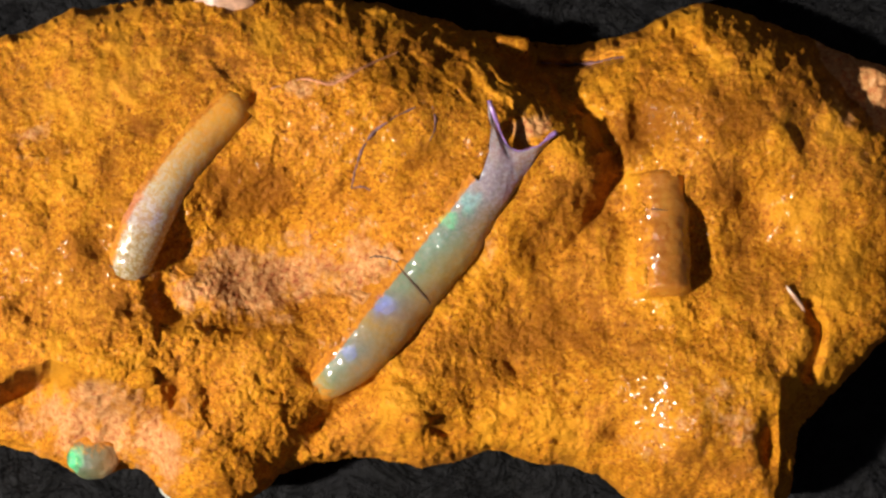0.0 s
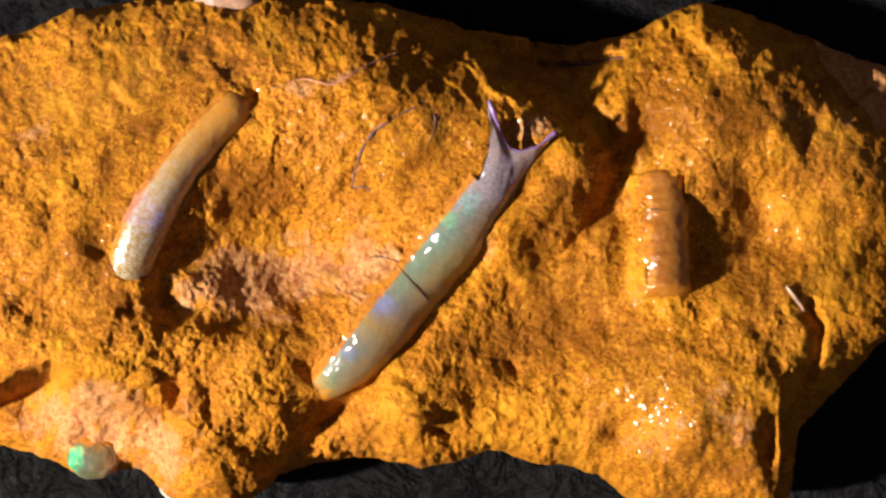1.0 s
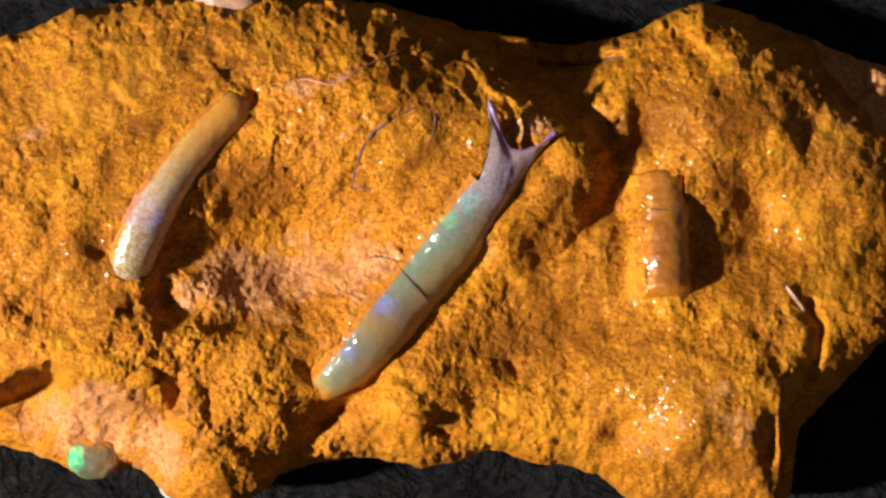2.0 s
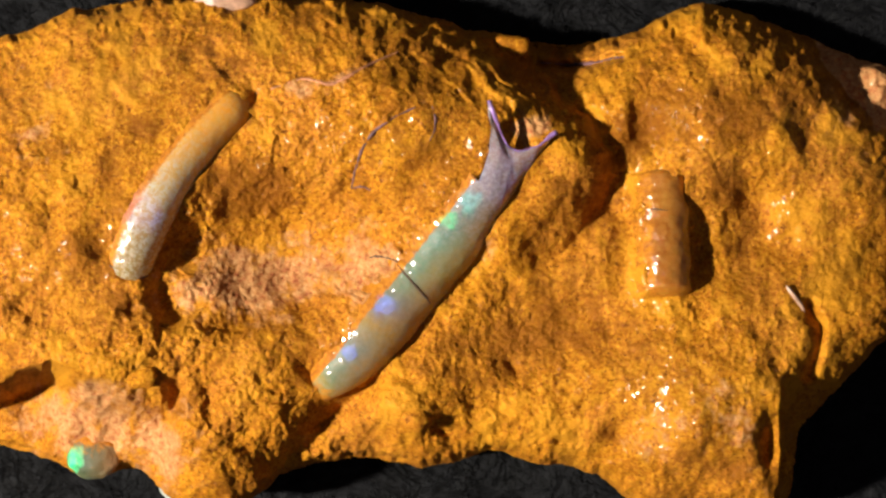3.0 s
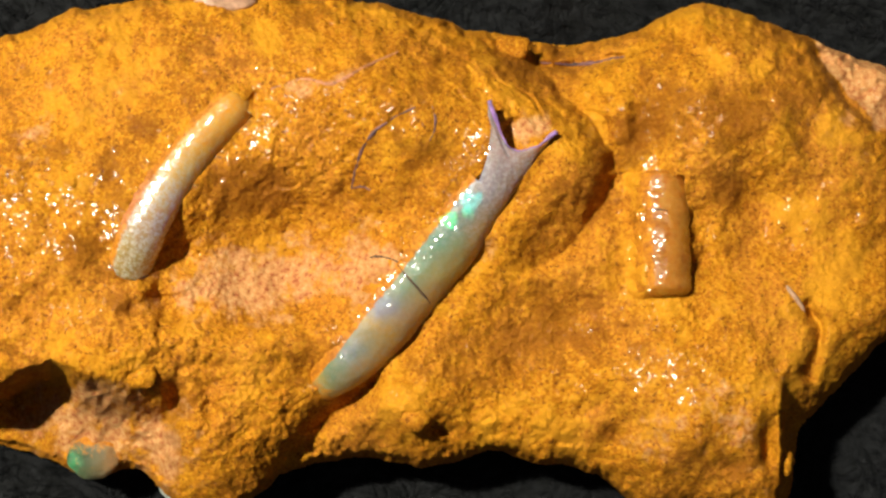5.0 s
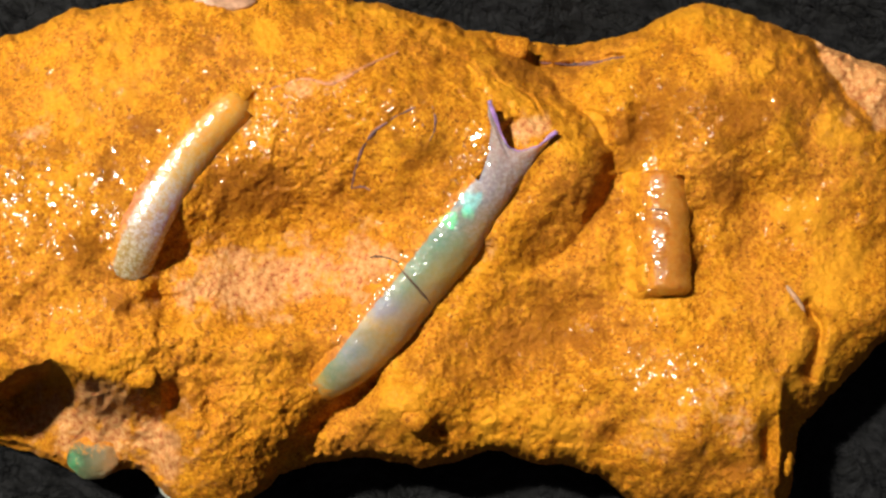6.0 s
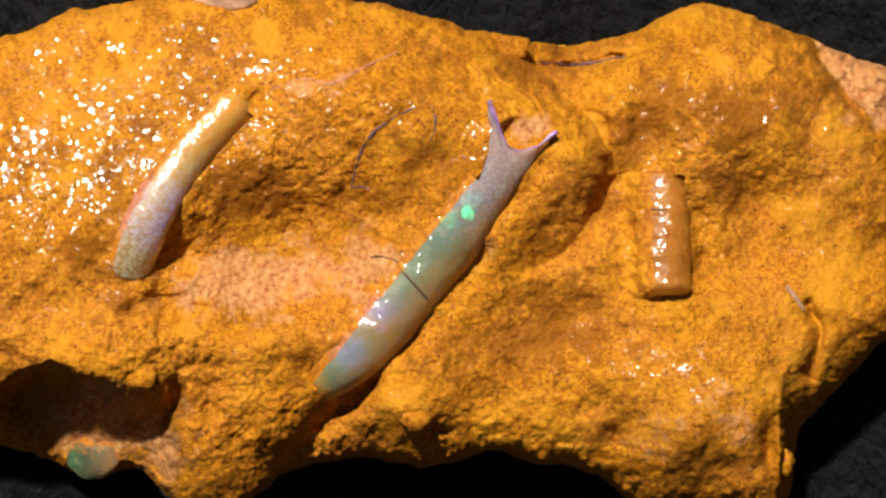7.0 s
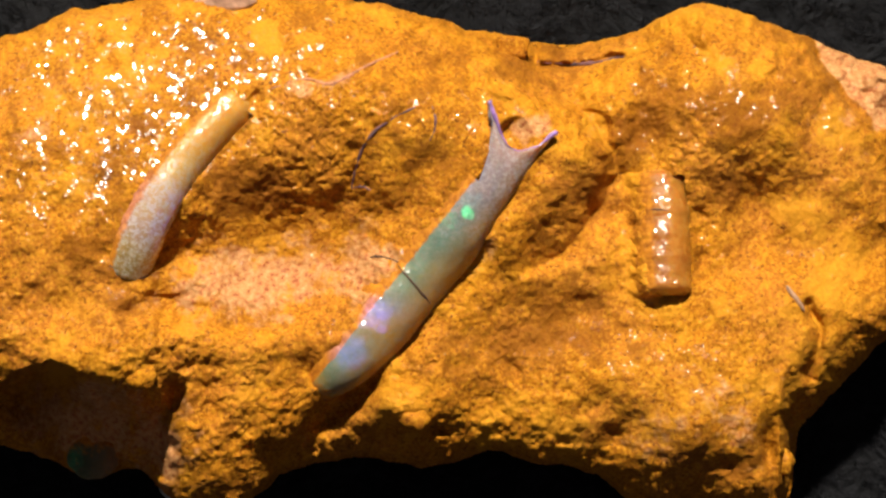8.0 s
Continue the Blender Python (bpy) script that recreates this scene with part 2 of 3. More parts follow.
OPAL_AMBER = opal_material("amber_opal", ((0.0, (0.33, 0.22, 0.06)), (0.15, (0.38, 0.24, 0.08)), (0.45, (0.66, 0.40, 0.13)), (0.70, (0.76, 0.37, 0.04)),
                                           (0.95, (0.80, 0.34, 0.015))), (0.58, 0.36, 0.13), [(255, 375, 34, 185, 45, INDIGO, 0.03, 0.5), (275, 345, 22, 165, 58, CYAN, 0.015, 0.5), (270, 370, 60, 95, 50, INDIGO, 0.03, 0.5)],
                           ((226, 482), (428, 166)), (0.58, 0.27, 0.03), 0.55, 300, 1.0, (0.62, 0.56, 0.44), 0.24)
OPAL_BROWN = opal_material("brown_opal", ((0.30, (0.34, 0.10, 0.008)), (0.52, (0.52, 0.19, 0.016)), (0.72, (0.62, 0.28, 0.035))), (0.60, 0.30, 0.06), [], glitter=0.9, blur=0.14)
OPAL_GREEN = opal_material("green_opal", ((0.0, (0.06, 0.12, 0.06)), (0.4, (0.09, 0.12, 0.06)), (0.7, (0.22, 0.16, 0.08)), (0.95, (0.44, 0.22, 0.09))), (0.18, 0.17, 0.10),
                           [(142, 800, 12, 178, 46, GREEN, 0.06, 0.46), (134, 816, 15, 158, 57, GREEN, 0.12, 0.42)], ((116, 800), (214, 812)), glitter=0.3, top=120, coat=0.0)


# ---------- building tools ----------
def part(name, bm, mat, parent=None, label="", smooth=True):
    me = bpy.data.meshes.new(name)
    bm.normal_update()
    bm.to_mesh(me)
    bm.free()
    me.materials.append(mat)
    if smooth:
        me.polygons.foreach_set("use_smooth", [True] * len(me.polygons))
    ob = new(name, me)
    if parent:
        ob.parent = parent
    return tagged(ob, label)


def lattice(seed):
    return np.random.RandomState(seed).rand(256, 256)


def value_noise(x, y, seed):
    """Smooth noise in -1..1 with cells of one unit."""
    t = lattice(seed)
    xi, yi = np.floor(x).astype(int), np.floor(y).astype(int)
    fx, fy = x - xi, y - yi
    fx, fy = fx * fx * fx * (fx * (fx * 6 - 15) + 10), fy * fy * fy * (fy * (fy * 6 - 15) + 10)
    a, b = t[xi % 256, yi % 256], t[(xi + 1) % 256, yi % 256]
    c, d = t[xi % 256, (yi + 1) % 256], t[(xi + 1) % 256, (yi + 1) % 256]
    return 2 * ((a * (1 - fx) + b * fx) * (1 - fy) + (c * (1 - fx) + d * fx) * fy) - 1


def fbm(x, y, size, seed, octaves=4, gain=0.5):
    total, amp = 0, 1.0
    for i in range(octaves):
        total = total + amp * value_noise(x / size + 17.3 * i, y / size - 9.1 * i, seed + i)
        size, amp = size / 2.03, amp * gain
    return total


def cells(x, y, size, seed):
    """Distance to the nearest of scattered seeds, in cells, and to the second nearest."""
    r = np.random.RandomState(seed)
    jx, jy = r.rand(128, 128), r.rand(128, 128)
    xi, yi = np.floor(x / size).astype(int), np.floor(y / size).astype(int)
    f1, f2 = np.full(x.shape, 9.0), np.full(x.shape, 9.0)
    for dx in (-1, 0, 1):
        for dy in (-1, 0, 1):
            cx, cy = xi + dx, yi + dy
            d = np.hypot(cx + jx[cx % 128, cy % 128] - x / size, cy + jy[cx % 128, cy % 128] - y / size)
            f2 = np.minimum(f2, np.maximum(d, f1))
            f1 = np.minimum(f1, d)
    return f1, f2


def step(v, a, b):
    t = np.clip((v - a) / (b - a), 0, 1)
    return t * t * (3 - 2 * t)


def hill(X, Y, cx, cy, rx, ry, turn=0.0):
    c, s = math.cos(radians(turn)), math.sin(radians(turn))
    u, v = (X - cx) * c - (Y - cy) * s, (X - cx) * s + (Y - cy) * c
    return np.exp(-(u / rx) ** 2 - (v / ry) ** 2)


def to_line(X, Y, pts):
    """Distance to an open line, and how far along it (0..1) the nearest point is."""
    best, along = np.full(X.shape, 1e9), np.zeros(X.shape)
    n = len(pts) - 1
    for i in range(n):
        (ax, ay), (bx, by) = pts[i], pts[i + 1]
        dx, dy = bx - ax, by - ay
        t = np.clip(((X - ax) * dx + (Y - ay) * dy) / (dx * dx + dy * dy), 0, 1)
        d = np.hypot(X - ax - t * dx, Y - ay - t * dy)
        near = d < best
        best, along = np.where(near, d, best), np.where(near, (i + t) / n, along)
    return best, along


# ---------- the stone ----------
NORTH = [(-420, 400), (-250, 170), (-110, 105), (0, 68), (60, 45), (125, 18), (200, 6), (330, -10), (500, -14), (600, -6), (640, 2), (700, 13), (760, 28),
         (800, 40), (822, 54), (880, 58), (938, 78), (985, 81), (1030, 76), (1100, 62), (1150, 45), (1185, 25), (1210, 12), (1250, 5), (1290, 12),
         (1330, 30), (1400, 55), (1450, 75), (1510, 100), (1568, 118), (1640, 180), (1700, 400)]
SOUTH = [(-420, 500), (-250, 700), (-80, 748), (0, 788), (30, 796), (70, 806), (100, 818), (118, 830), (150, 846), (190, 842), (228, 830), (262, 842), (290, 875),
         (330, 905), (420, 905), (468, 868), (490, 838), (515, 836), (560, 826), (620, 806), (670, 810), (710, 825), (750, 831), (800, 819), (850, 801),
         (890, 801), (940, 815), (1000, 828), (1060, 841), (1095, 872), (1140, 915), (1370, 915), (1398, 878), (1408, 822), (1412, 765),
         (1430, 740), (1480, 692), (1535, 636), (1568, 606), (1640, 530), (1700, 400)]
# spine and half width of the opal pipes, and how far west of its spine each one is still free of the stone (share of its radius)
PIPE_A = [(230, 481, 32), (251, 422, 34), (281, 360, 33), (322, 297, 31.5), (373, 236, 32), (440, 170, 30)]
PIPE_B = [(560, 699, 18), (620, 648, 34), (672, 591, 42), (721, 532, 43.5), (769, 472, 43.5), (816, 411, 42.5), (860, 347, 36), (907, 285, 33.5)]
PIPE_C = [(1184, 526, 35), (1181, 470, 37.5), (1179, 415, 38), (1177, 360, 37.5), (1174, 304, 35)]
FREE_A, FREE_B, FREE_C = 0.65, 0.45, 0.65
BANKS = ([(200, 465), (215, 410), (262, 320), (315, 235), (375, 170)], [(545, 690), (600, 620), (665, 540), (715, 470), (760, 400), (805, 325), (845, 268), (872, 234)],
         [(1142, 312), (1145, 420), (1150, 515)])
SCARP = [(740, 15), (830, 52), (915, 82), (975, 140), (1030, 205), (1084, 268), (1092, 310), (1062, 372), (1015, 432), (950, 478), (880, 505)]
LEDGE = [(-60, 715), (20, 675), (90, 650), (160, 668), (230, 690), (285, 682), (330, 640)]

GRID = 1.9
gx, gy = np.arange(-420, 1702, GRID), np.arange(-24, 936, GRID)
GX, GY = np.meshgrid(gx, gy)


def inside_distance(X, Y):
    """Distance from the outline, positive within."""
    xs = np.arange(-420, 1701, 6.0)
    n, s = np.interp(xs, *zip(*NORTH)), np.interp(xs, *zip(*SOUTH))
    n = n + 4 * fbm(xs, xs * 0 + 3.1, 40, 71, 3)
    s = s + 4 * fbm(xs, xs * 0 + 8.7, 40, 81, 3)
    line = list(zip(xs, n)) + list(zip(xs[::-1], s[::-1]))
    d, _ = to_line(X, Y, line)
    within = (Y > np.interp(X, xs, n)) & (Y < np.interp(X, xs, s)) & (X > -420) & (X < 1700)
    return np.where(within, d, -d)


def blend_up(coarse, cxs, cys, X, Y):
    """Bilinear look-up in a table over the plan."""
    u = np.clip((X - cxs[0]) / (cxs[1] - cxs[0]), 0, len(cxs) - 1.001)
    v = np.clip((Y - cys[0]) / (cys[1] - cys[0]), 0, len(cys) - 1.001)
    i, j = u.astype(int), v.astype(int)
    fu, fv = u - i, v - j
    return (coarse[j, i] * (1 - fu) + coarse[j, i + 1] * fu) * (1 - fv) + (coarse[j + 1, i] * (1 - fu) + coarse[j + 1, i + 1] * fu) * fv


cxs, cys = np.arange(-426, 1710, 5.0), np.arange(-30, 945, 5.0)
CXG, CYG = np.meshgrid(cxs, cys)
DIST = blend_up(inside_distance(CXG, CYG), cxs, cys, GX, GY)


def relief(X, Y, D):
    """Height of the stone over the cloth."""
    wx, wy = X + 12 * fbm(X, Y, 90, 5, 2), Y + 12 * fbm(X, Y, 90, 9, 2)
    D = D + 4 * fbm(X, Y, 15, 63, 2) * step(D, 0, 10)
    t = np.clip(D / (210 - 100 * hill(X, Y, 850, 850, 380, 150)), 0, 1)
    cliff = np.clip(0.65 * hill(X, Y, 130, 40, 480, 190) + 0.25 * hill(X, Y, 1570, 130, 110, 90) + hill(X, Y, 1560, 620, 230, 210) + 0.85 * hill(X, Y, 1370, 790, 135, 170) + 0.7 * hill(X, Y, 850, 850, 380, 130) + 0.8 * hill(X, Y, 385, 870, 105, 90), 0, 1.1)
    z = 105 + 105 * cliff + (165 - 115 * cliff) * (1 - (1 - t) ** 2.2) ** 0.8 - 40 * (1 - step(D, 0, 14))
    # broad swells
    z += 62 * hill(X, Y, 110, 430, 420, 300, 15)
    z += 54 * hill(X, Y, 715, 190, 225, 140, -12)
    z -= 98 * hill(X, Y, 490, 450, 188, 112, 8)
    z += 30 * hill(X, Y, 430, 600, 130, 50, 0)
    z -= 46 * hill(X, Y, 1000, 92, 80, 50, -15)
    z -= 40 * hill(X, Y, 1130, 360, 65, 140, -10)
    z += 30 * hill(X, Y, 1290, 260, 170, 120, 0)
    z += 12 * hill(X, Y, 1066, 195, 46, 60, 0)
    z += 50 * hill(X, Y, 1330, 740, 175, 100, 0)
    # the cliff east of the knob, steep on its west side and sloping on its north
    brink = 1384 + 5 * fbm(X, Y, 40, 53, 3)
    z -= np.minimum(np.maximum(z - 55, 0), 140 * step(X, brink - 6, brink + 14) * step(Y + 0.55 * (X - 1390), 632, 820))
    z -= 48 * hill(X, Y, 970, 582, 200, 85, 15)
    z += 42 * hill(X, Y, 715, 735, 65, 45, 0)
    z += 26 * hill(X, Y, 1080, 445, 150, 70)
    z += 14 * hill(X, Y, 900, 650, 190, 60)
    z += 22 * hill(X, Y, 300, 800, 110, 70, 0)
    z += 20 * hill(X, Y, 470, 735, 60, 90)
    z += 12 * hill(X, Y, 150, 640, 250, 70)
    d, _ = to_line(wx, wy, [(655, 672), (612, 708), (568, 750), (536, 790), (500, 835)])
    z -= 30 * np.exp(-(d / 20) ** 2)
    # the scarp that comes down from the north rim, round the shoulder east of pipe B and back to the pipe
    bx, by = X + 9 * fbm(X, Y, 55, 43, 3), Y + 9 * fbm(X, Y, 55, 49, 3)
    d, _ = to_line(bx, by, SCARP)
    edge_y = np.interp(bx, *zip(*SCARP[:6]))
    inner = (by > edge_y) & (bx < np.interp(by, *zip(*[(q, p) for p, q in SCARP[5:]])))
    d = np.where(inner, d, -d)
    wide = np.interp(by, (15, 140, 256, 300, 402, 505), (50, 66, 48, 70, 94, 64))
    high = np.interp(by, (15, 82, 205, 289, 372, 455, 505, 570), (0, 52, 70, 56, 62, 48, 18, 0))
    slope = np.clip(d / wide, 0, 1)
    z -= high * np.where(d > 0, (1 - slope) ** 1.5, 0.5 * np.exp(-(np.maximum(-d, 0) / 24) ** 2) + 0.5 * np.exp(-(np.maximum(-d, 0) / 190) ** 2))
    z += 10 * hill(X, Y, 985, 300, 70, 70)
    z -= 26 * step(X, 1240, 1600) * hill(X, Y, 1450, 430, 260, 170)
    z -= 38 * hill(X, Y, 1345, 395, 92, 115)
    # the ledge over the south-west corner, which lies lower
    edge = np.interp(X, *zip(*LEDGE), right=2000) + 7 * fbm(X, Y, 60, 33, 2) + 2 * fbm(X, Y, 13, 39, 2)
    low = step(Y, edge - 10, edge + 40 + 48 * step(X, 90, 160)) * (1 - step(X + 14 * fbm(X, Y, 50, 37, 3) + 0.15 * (Y - 700), 280, 334))
    floor_z = 46 + 92 * step(X, 40, 125) + 42 * step(X, 205, 300) - 0.22 * (Y - 740) * step(X, 40, 125) + 16 * hill(X, Y, 150, 748, 62, 36) - 30 * (1 - step(D, 0, 14))
    z = z * (1 - low) + np.minimum(z, floor_z + 8 * fbm(X, Y, 60, 35, 3)) * low
    # the step beside pipe A and round the bowl
    d, _ = to_line(X, Y, [(318, 440), (296, 470), (284, 506), (304, 556), (360, 578), (440, 566)])
    z -= 16 * np.exp(-(d / 32) ** 2)
    z += 18 * hill(X, Y, 425, 510, 85, 55, 10)
    d, s = to_line(wx, wy, [(375, 305), (318, 395), (276, 470), (258, 530), (284, 574), (345, 590)])
    west = (wx < np.interp(wy, (305, 395, 470, 530, 574), (375, 318, 276, 258, 284))) | (wy > 582)
    z -= 35 * np.interp(s, (0, 0.35, 0.55, 0.8, 1), (0, 0.15, 0.7, 1, 0.3)) * step(np.where(west, -d, d), -14, 40) * np.exp(-(d / 60) ** 2)
    # gutter along pipe B
    d, _ = to_line(X, Y, [(568, 752), (690, 640), (800, 525), (850, 455)])
    z -= 15 * np.exp(-(d / 24) ** 2)
    # banks against the west sides of the pipes
    for bank in BANKS:
        d, _ = to_line(X, Y, bank)
        z += 7 * np.exp(-(d / 20) ** 2)
    # socket behind pipe A
    z -= 15 * hill(X, Y, 452, 182, 13, 24, 0)
    # pipe C lies in a shallow bed, open to the east
    z -= 28 * hill(X, Y, 1240, 425, 28, 105, 0)
    # weathered ribs on the north-east face
    u = (X * 0.62 - Y * 0.78) + 14 * fbm(X, Y, 60, 77, 2)
    z += 9 * hill(X, Y, 900, 130, 150, 75, -35) * (value_noise(u / 15, (X * 0.78 + Y * 0.62) / 110, 78) + 0.5 * value_noise(u / 7, (X * 0.78 + Y * 0.62) / 60, 79))
    # the far side tilts away to the east, the south-west foot too; the pink face lies below the north-east rim
    z -= 0.12 * np.maximum(X - 1100, 0) * (1 - step(Y, 430, 560)) * step(Y, 60, 260)
    z += 0.075 * np.clip(600 - X, 0, 380) * step(Y, 520, 640) * (1 - low)
    u = wx - np.interp(wy, (40, 110, 160, 215), (1418, 1448, 1488, 1538))
    z -= 52 * step(u, -6, 12) * (1 - step(u, 45, 120)) * step(wy, 80, 115) * (1 - step(wy, 195, 245))
    z -= 14 * (1 - step(D, 0, 60)) * hill(X, Y, 1370, 60, 110, 70)
    # low scarps that face east
    for x0, y0, lean, half, deep in ((1132, 240, 0.35, 55, 24), (1414, 245, 0.4, 60, 13), (1230, 112, 0.55, 40, 18), (1310, 345, 0.3, 40, 14)):
        u = wx - x0 - lean * (wy - y0)
        z -= deep * step(u, -20, 18) * np.exp(-(np.maximum(u - 13, 0) / 60) ** 2) * np.exp(-((Y - y0) / half) ** 2)
    # clefts and holes
    d, _ = to_line(wx, wy, [(1440, 548), (1452, 580), (1446, 620), (1432, 665)])
    z -= 26 * np.exp(-(d / 12) ** 2)
    d, _ = to_line(wx, wy, [(1430, 70), (1470, 140), (1530, 215)])
    z -= 14 * np.exp(-(d / 12) ** 2)
    d, _ = to_line(X, Y, [(946, 78), (950, 118), (1020, 116), (1100, 100)])
    z -= 24 * np.exp(-(d / 8) ** 2)
    for cx, cy, rx, ry, deep in ((905, 650, 13, 18, 16), (1362, 782, 16, 34, 40), (375, 712, 16, 34, 15), (1085, 778, 22, 20, 18), (775, 752, 26, 9, 22),
                                 (262, 690, 34, 10, 6), (232, 545, 22, 12, 14), (1300, 830, 34, 20, 16), (1000, 690, 12, 12, 8), (1120, 250, 20, 40, 14)):
        z -= deep * hill(wx, wy, cx, cy, rx, ry)
    # rubble of all sizes, calmer in places
    calm = 0.4 + 0.45 * step(fbm(X, Y, 150, 61, 2), -0.5, 0.6)
    calm = calm * (1 - 0.45 * hill(X, Y, 170, 180, 260, 170, 15) - 0.4 * hill(X, Y, 1240, 730, 170, 140) - 0.4 * hill(X, Y, 850, 110, 190, 80, -20) + 0.3 * hill(X, Y, 480, 560, 240, 140) + 0.5 * hill(X, Y, 380, 650, 170, 80) + 0.3 * hill(X, Y, 560, 770, 200, 70) + 0.5 * hill(X, Y, 470, 320, 130, 100))
    z += 11 * fbm(X, Y, 110, 11, 3) + 2.7 * fbm(X, Y, 42, 15, 2)
    f1, f2 = cells(X + 8 * fbm(X, Y, 22, 41, 2), Y + 8 * fbm(X, Y, 22, 47, 2), 34, 2)
    z += calm * 2.4 * (np.clip(f2 - f1, 0, 0.5) - 0.2)
    z += calm * 2.7 * fbm(X + 0.2 * Y, Y, 19, 21, 3, 0.55)
    return z + calm * (0.9 * value_noise(X / 5.4, Y / 5.4, 25) + 1.55 * value_noise((X + 0.3 * Y) / 9, (Y - 0.3 * X) / 9, 27))


Z = relief(GX, GY, DIST)


def ground(X, Y):
    return float(blend_up(Z, gx, gy, np.array([float(X)]), np.array([float(Y)]))[0])


def curve_points(pts, n):
    """Smooth line through control points (Catmull-Rom)."""
    p = [Vector(q) for q in pts]
    p = [2 * p[0] - p[1]] + p + [2 * p[-1] - p[-2]]
    out = []
    for i in range(n):
        u = i / (n - 1) * (len(p) - 3)
        k = min(int(u), len(p) - 4)
        t = u - k
        a, b, c, d = p[k:k + 4]
        out.append(0.5 * ((2 * b) + (c - a) * t + (2 * a - 5 * b + 4 * c - d) * t * t + (3 * b - a - 3 * c + d) * t ** 3))
    return out


def bed(pts, free, sink, degree, dip=0, n=110):
    """Where a pipe lies: plan x and y, height and radius along it. Its east side is at the half width, its west side is cut off by the stone."""
    flat = curve_points(pts, n)
    out = []
    for i, p in enumerate(flat):
        way = (flat[min(i + 1, n - 1)] - flat[max(i - 1, 0)]).to_2d().normalized()
        east = Vector((-way.y, way.x))
        r = 2 * p.z / (1 + free)
        c = p.to_2d() + east * (p.z - r)
        out.append((c.x, c.y, ground(c.x, c.y) + sink(i / (n - 1)), r))
    s = np.linspace(0, 1, n)
    z = np.polyval(np.polyfit(s, [q[2] for q in out], degree), s)
    return [(x, y, h - dip * max(0, 1 - t / 0.14) ** 2, r) for (x, y, _, r), h, t in zip(out, z, s)]


def press(axis, free, reach):
    """Shape the stone to a pipe: a bank flush with its west side, and room under it."""
    knots = axis[::5] + [axis[-1]]
    pts = [(q[0], q[1]) for q in knots]
    xs, ys = [q[0] for q in knots], [q[1] for q in knots]
    win = np.ix_((gy > min(ys) - 130) & (gy < max(ys) + 130), (gx > min(xs) - 130) & (gx < max(xs) + 130))
    X, Y, z = GX[win], GY[win], Z[win]
    d, s = to_line(X, Y, pts)
    k = np.linspace(0, 1, len(knots))
    zc, r = np.interp(s, k, [q[2] for q in knots]), np.interp(s, k, [q[3] for q in knots])
    px, py = np.interp(s, k, xs), np.interp(s, k, ys)
    tx, ty = np.interp(s, k, np.gradient(xs)), np.interp(s, k, np.gradient(ys))
    east = np.sign((X - px) * -ty + (Y - py) * tx) * d
    rag = free + 0.10 * fbm(X, Y, 16, 67, 3)
    brim = zc + r * (np.sqrt(1 - free ** 2) - 0.05) + 2.8 * fbm(X, Y, 20, 69, 3) + 1.4 * value_noise(X / 6, Y / 6, 70)
    out = np.maximum(-east - rag * r, 0)
    bank = np.exp(-(out / reach) ** 2) * step(-east, 0, 0.3 * r) * step(s, -0.01, 0.06) * (1 - step(s, 0.97, 1.0))
    z = z + bank * (brim - z)
    room = (east > -(np.minimum(rag, free) - 0.07) * r) & (east < r * 1.02) & (s > 0.03) & (s < 0.95)
    Z[win] = np.where(room, np.minimum(z, zc - 0.25 * r), z)


AXIS_A = bed(PIPE_A, FREE_A, lambda s: -17 - 6 * max(0, 1 - s / 0.12) - 10 * max(0, (s - 0.85) / 0.15), 3)
AXIS_B = bed(PIPE_B, FREE_B, lambda s: -25 + 8 * s, 4, 34)
AXIS_C = bed(PIPE_C, FREE_C, lambda s: -7 - 16 * s, 1)
for axis, free, reach in ((AXIS_A, FREE_A, 42), (AXIS_B, FREE_B, 46), (AXIS_C, FREE_C, 18)):
    press(axis, free, reach)
# the hollow of the broken mouth of pipe B
MOUTH_Z = AXIS_B[-1][2]
_mouth = hill(GX, GY, 922, 240, 62, 40, 30)
_floor = MOUTH_Z + 12 + 12 * step(GX + 0.4 * (240 - GY), 890, 985) - 18 * hill(GX, GY, 908, 228, 34, 38, 20) + 2 * fbm(GX, GY, 20, 65, 3)
Z += step(_mouth, 0.36, 0.62) * (np.minimum(Z, _floor) - Z)


def clay_mask():
    m = 1.25 * hill(GX, GY, 440, 500, 165, 75, 8) + 0.9 * hill(GX, GY, 670, 470, 70, 75, 40) + 1.15 * hill(GX, GY, 150, 740, 120, 75, 0)
    m += 0.9 * hill(GX, GY, 300, 800, 70, 70) + 1.3 * step(GX - np.interp(GY, (60, 110, 160, 215), (1428, 1448, 1488, 1538)), 0, 14) * (1 - step(GY, 205, 240)) + 0.6 * hill(GX, GY, 60, 250, 40, 110)
    m += 0.62 * hill(GX, GY, 1245, 740, 150, 95) + 0.9 * hill(GX, GY, 560, 150, 90, 22, 12) + 1.7 * hill(GX, GY, 938, 226, 40, 26)
    m += 0.35 * hill(GX, GY, 1500, 240, 80, 60) + 0.5 * hill(GX, GY, 860, 430, 60, 40, 50)
    return np.clip(step(m + 0.30 * fbm(GX, GY, 30, 91, 5, 0.75), 0.42, 1.05), 0, 1)


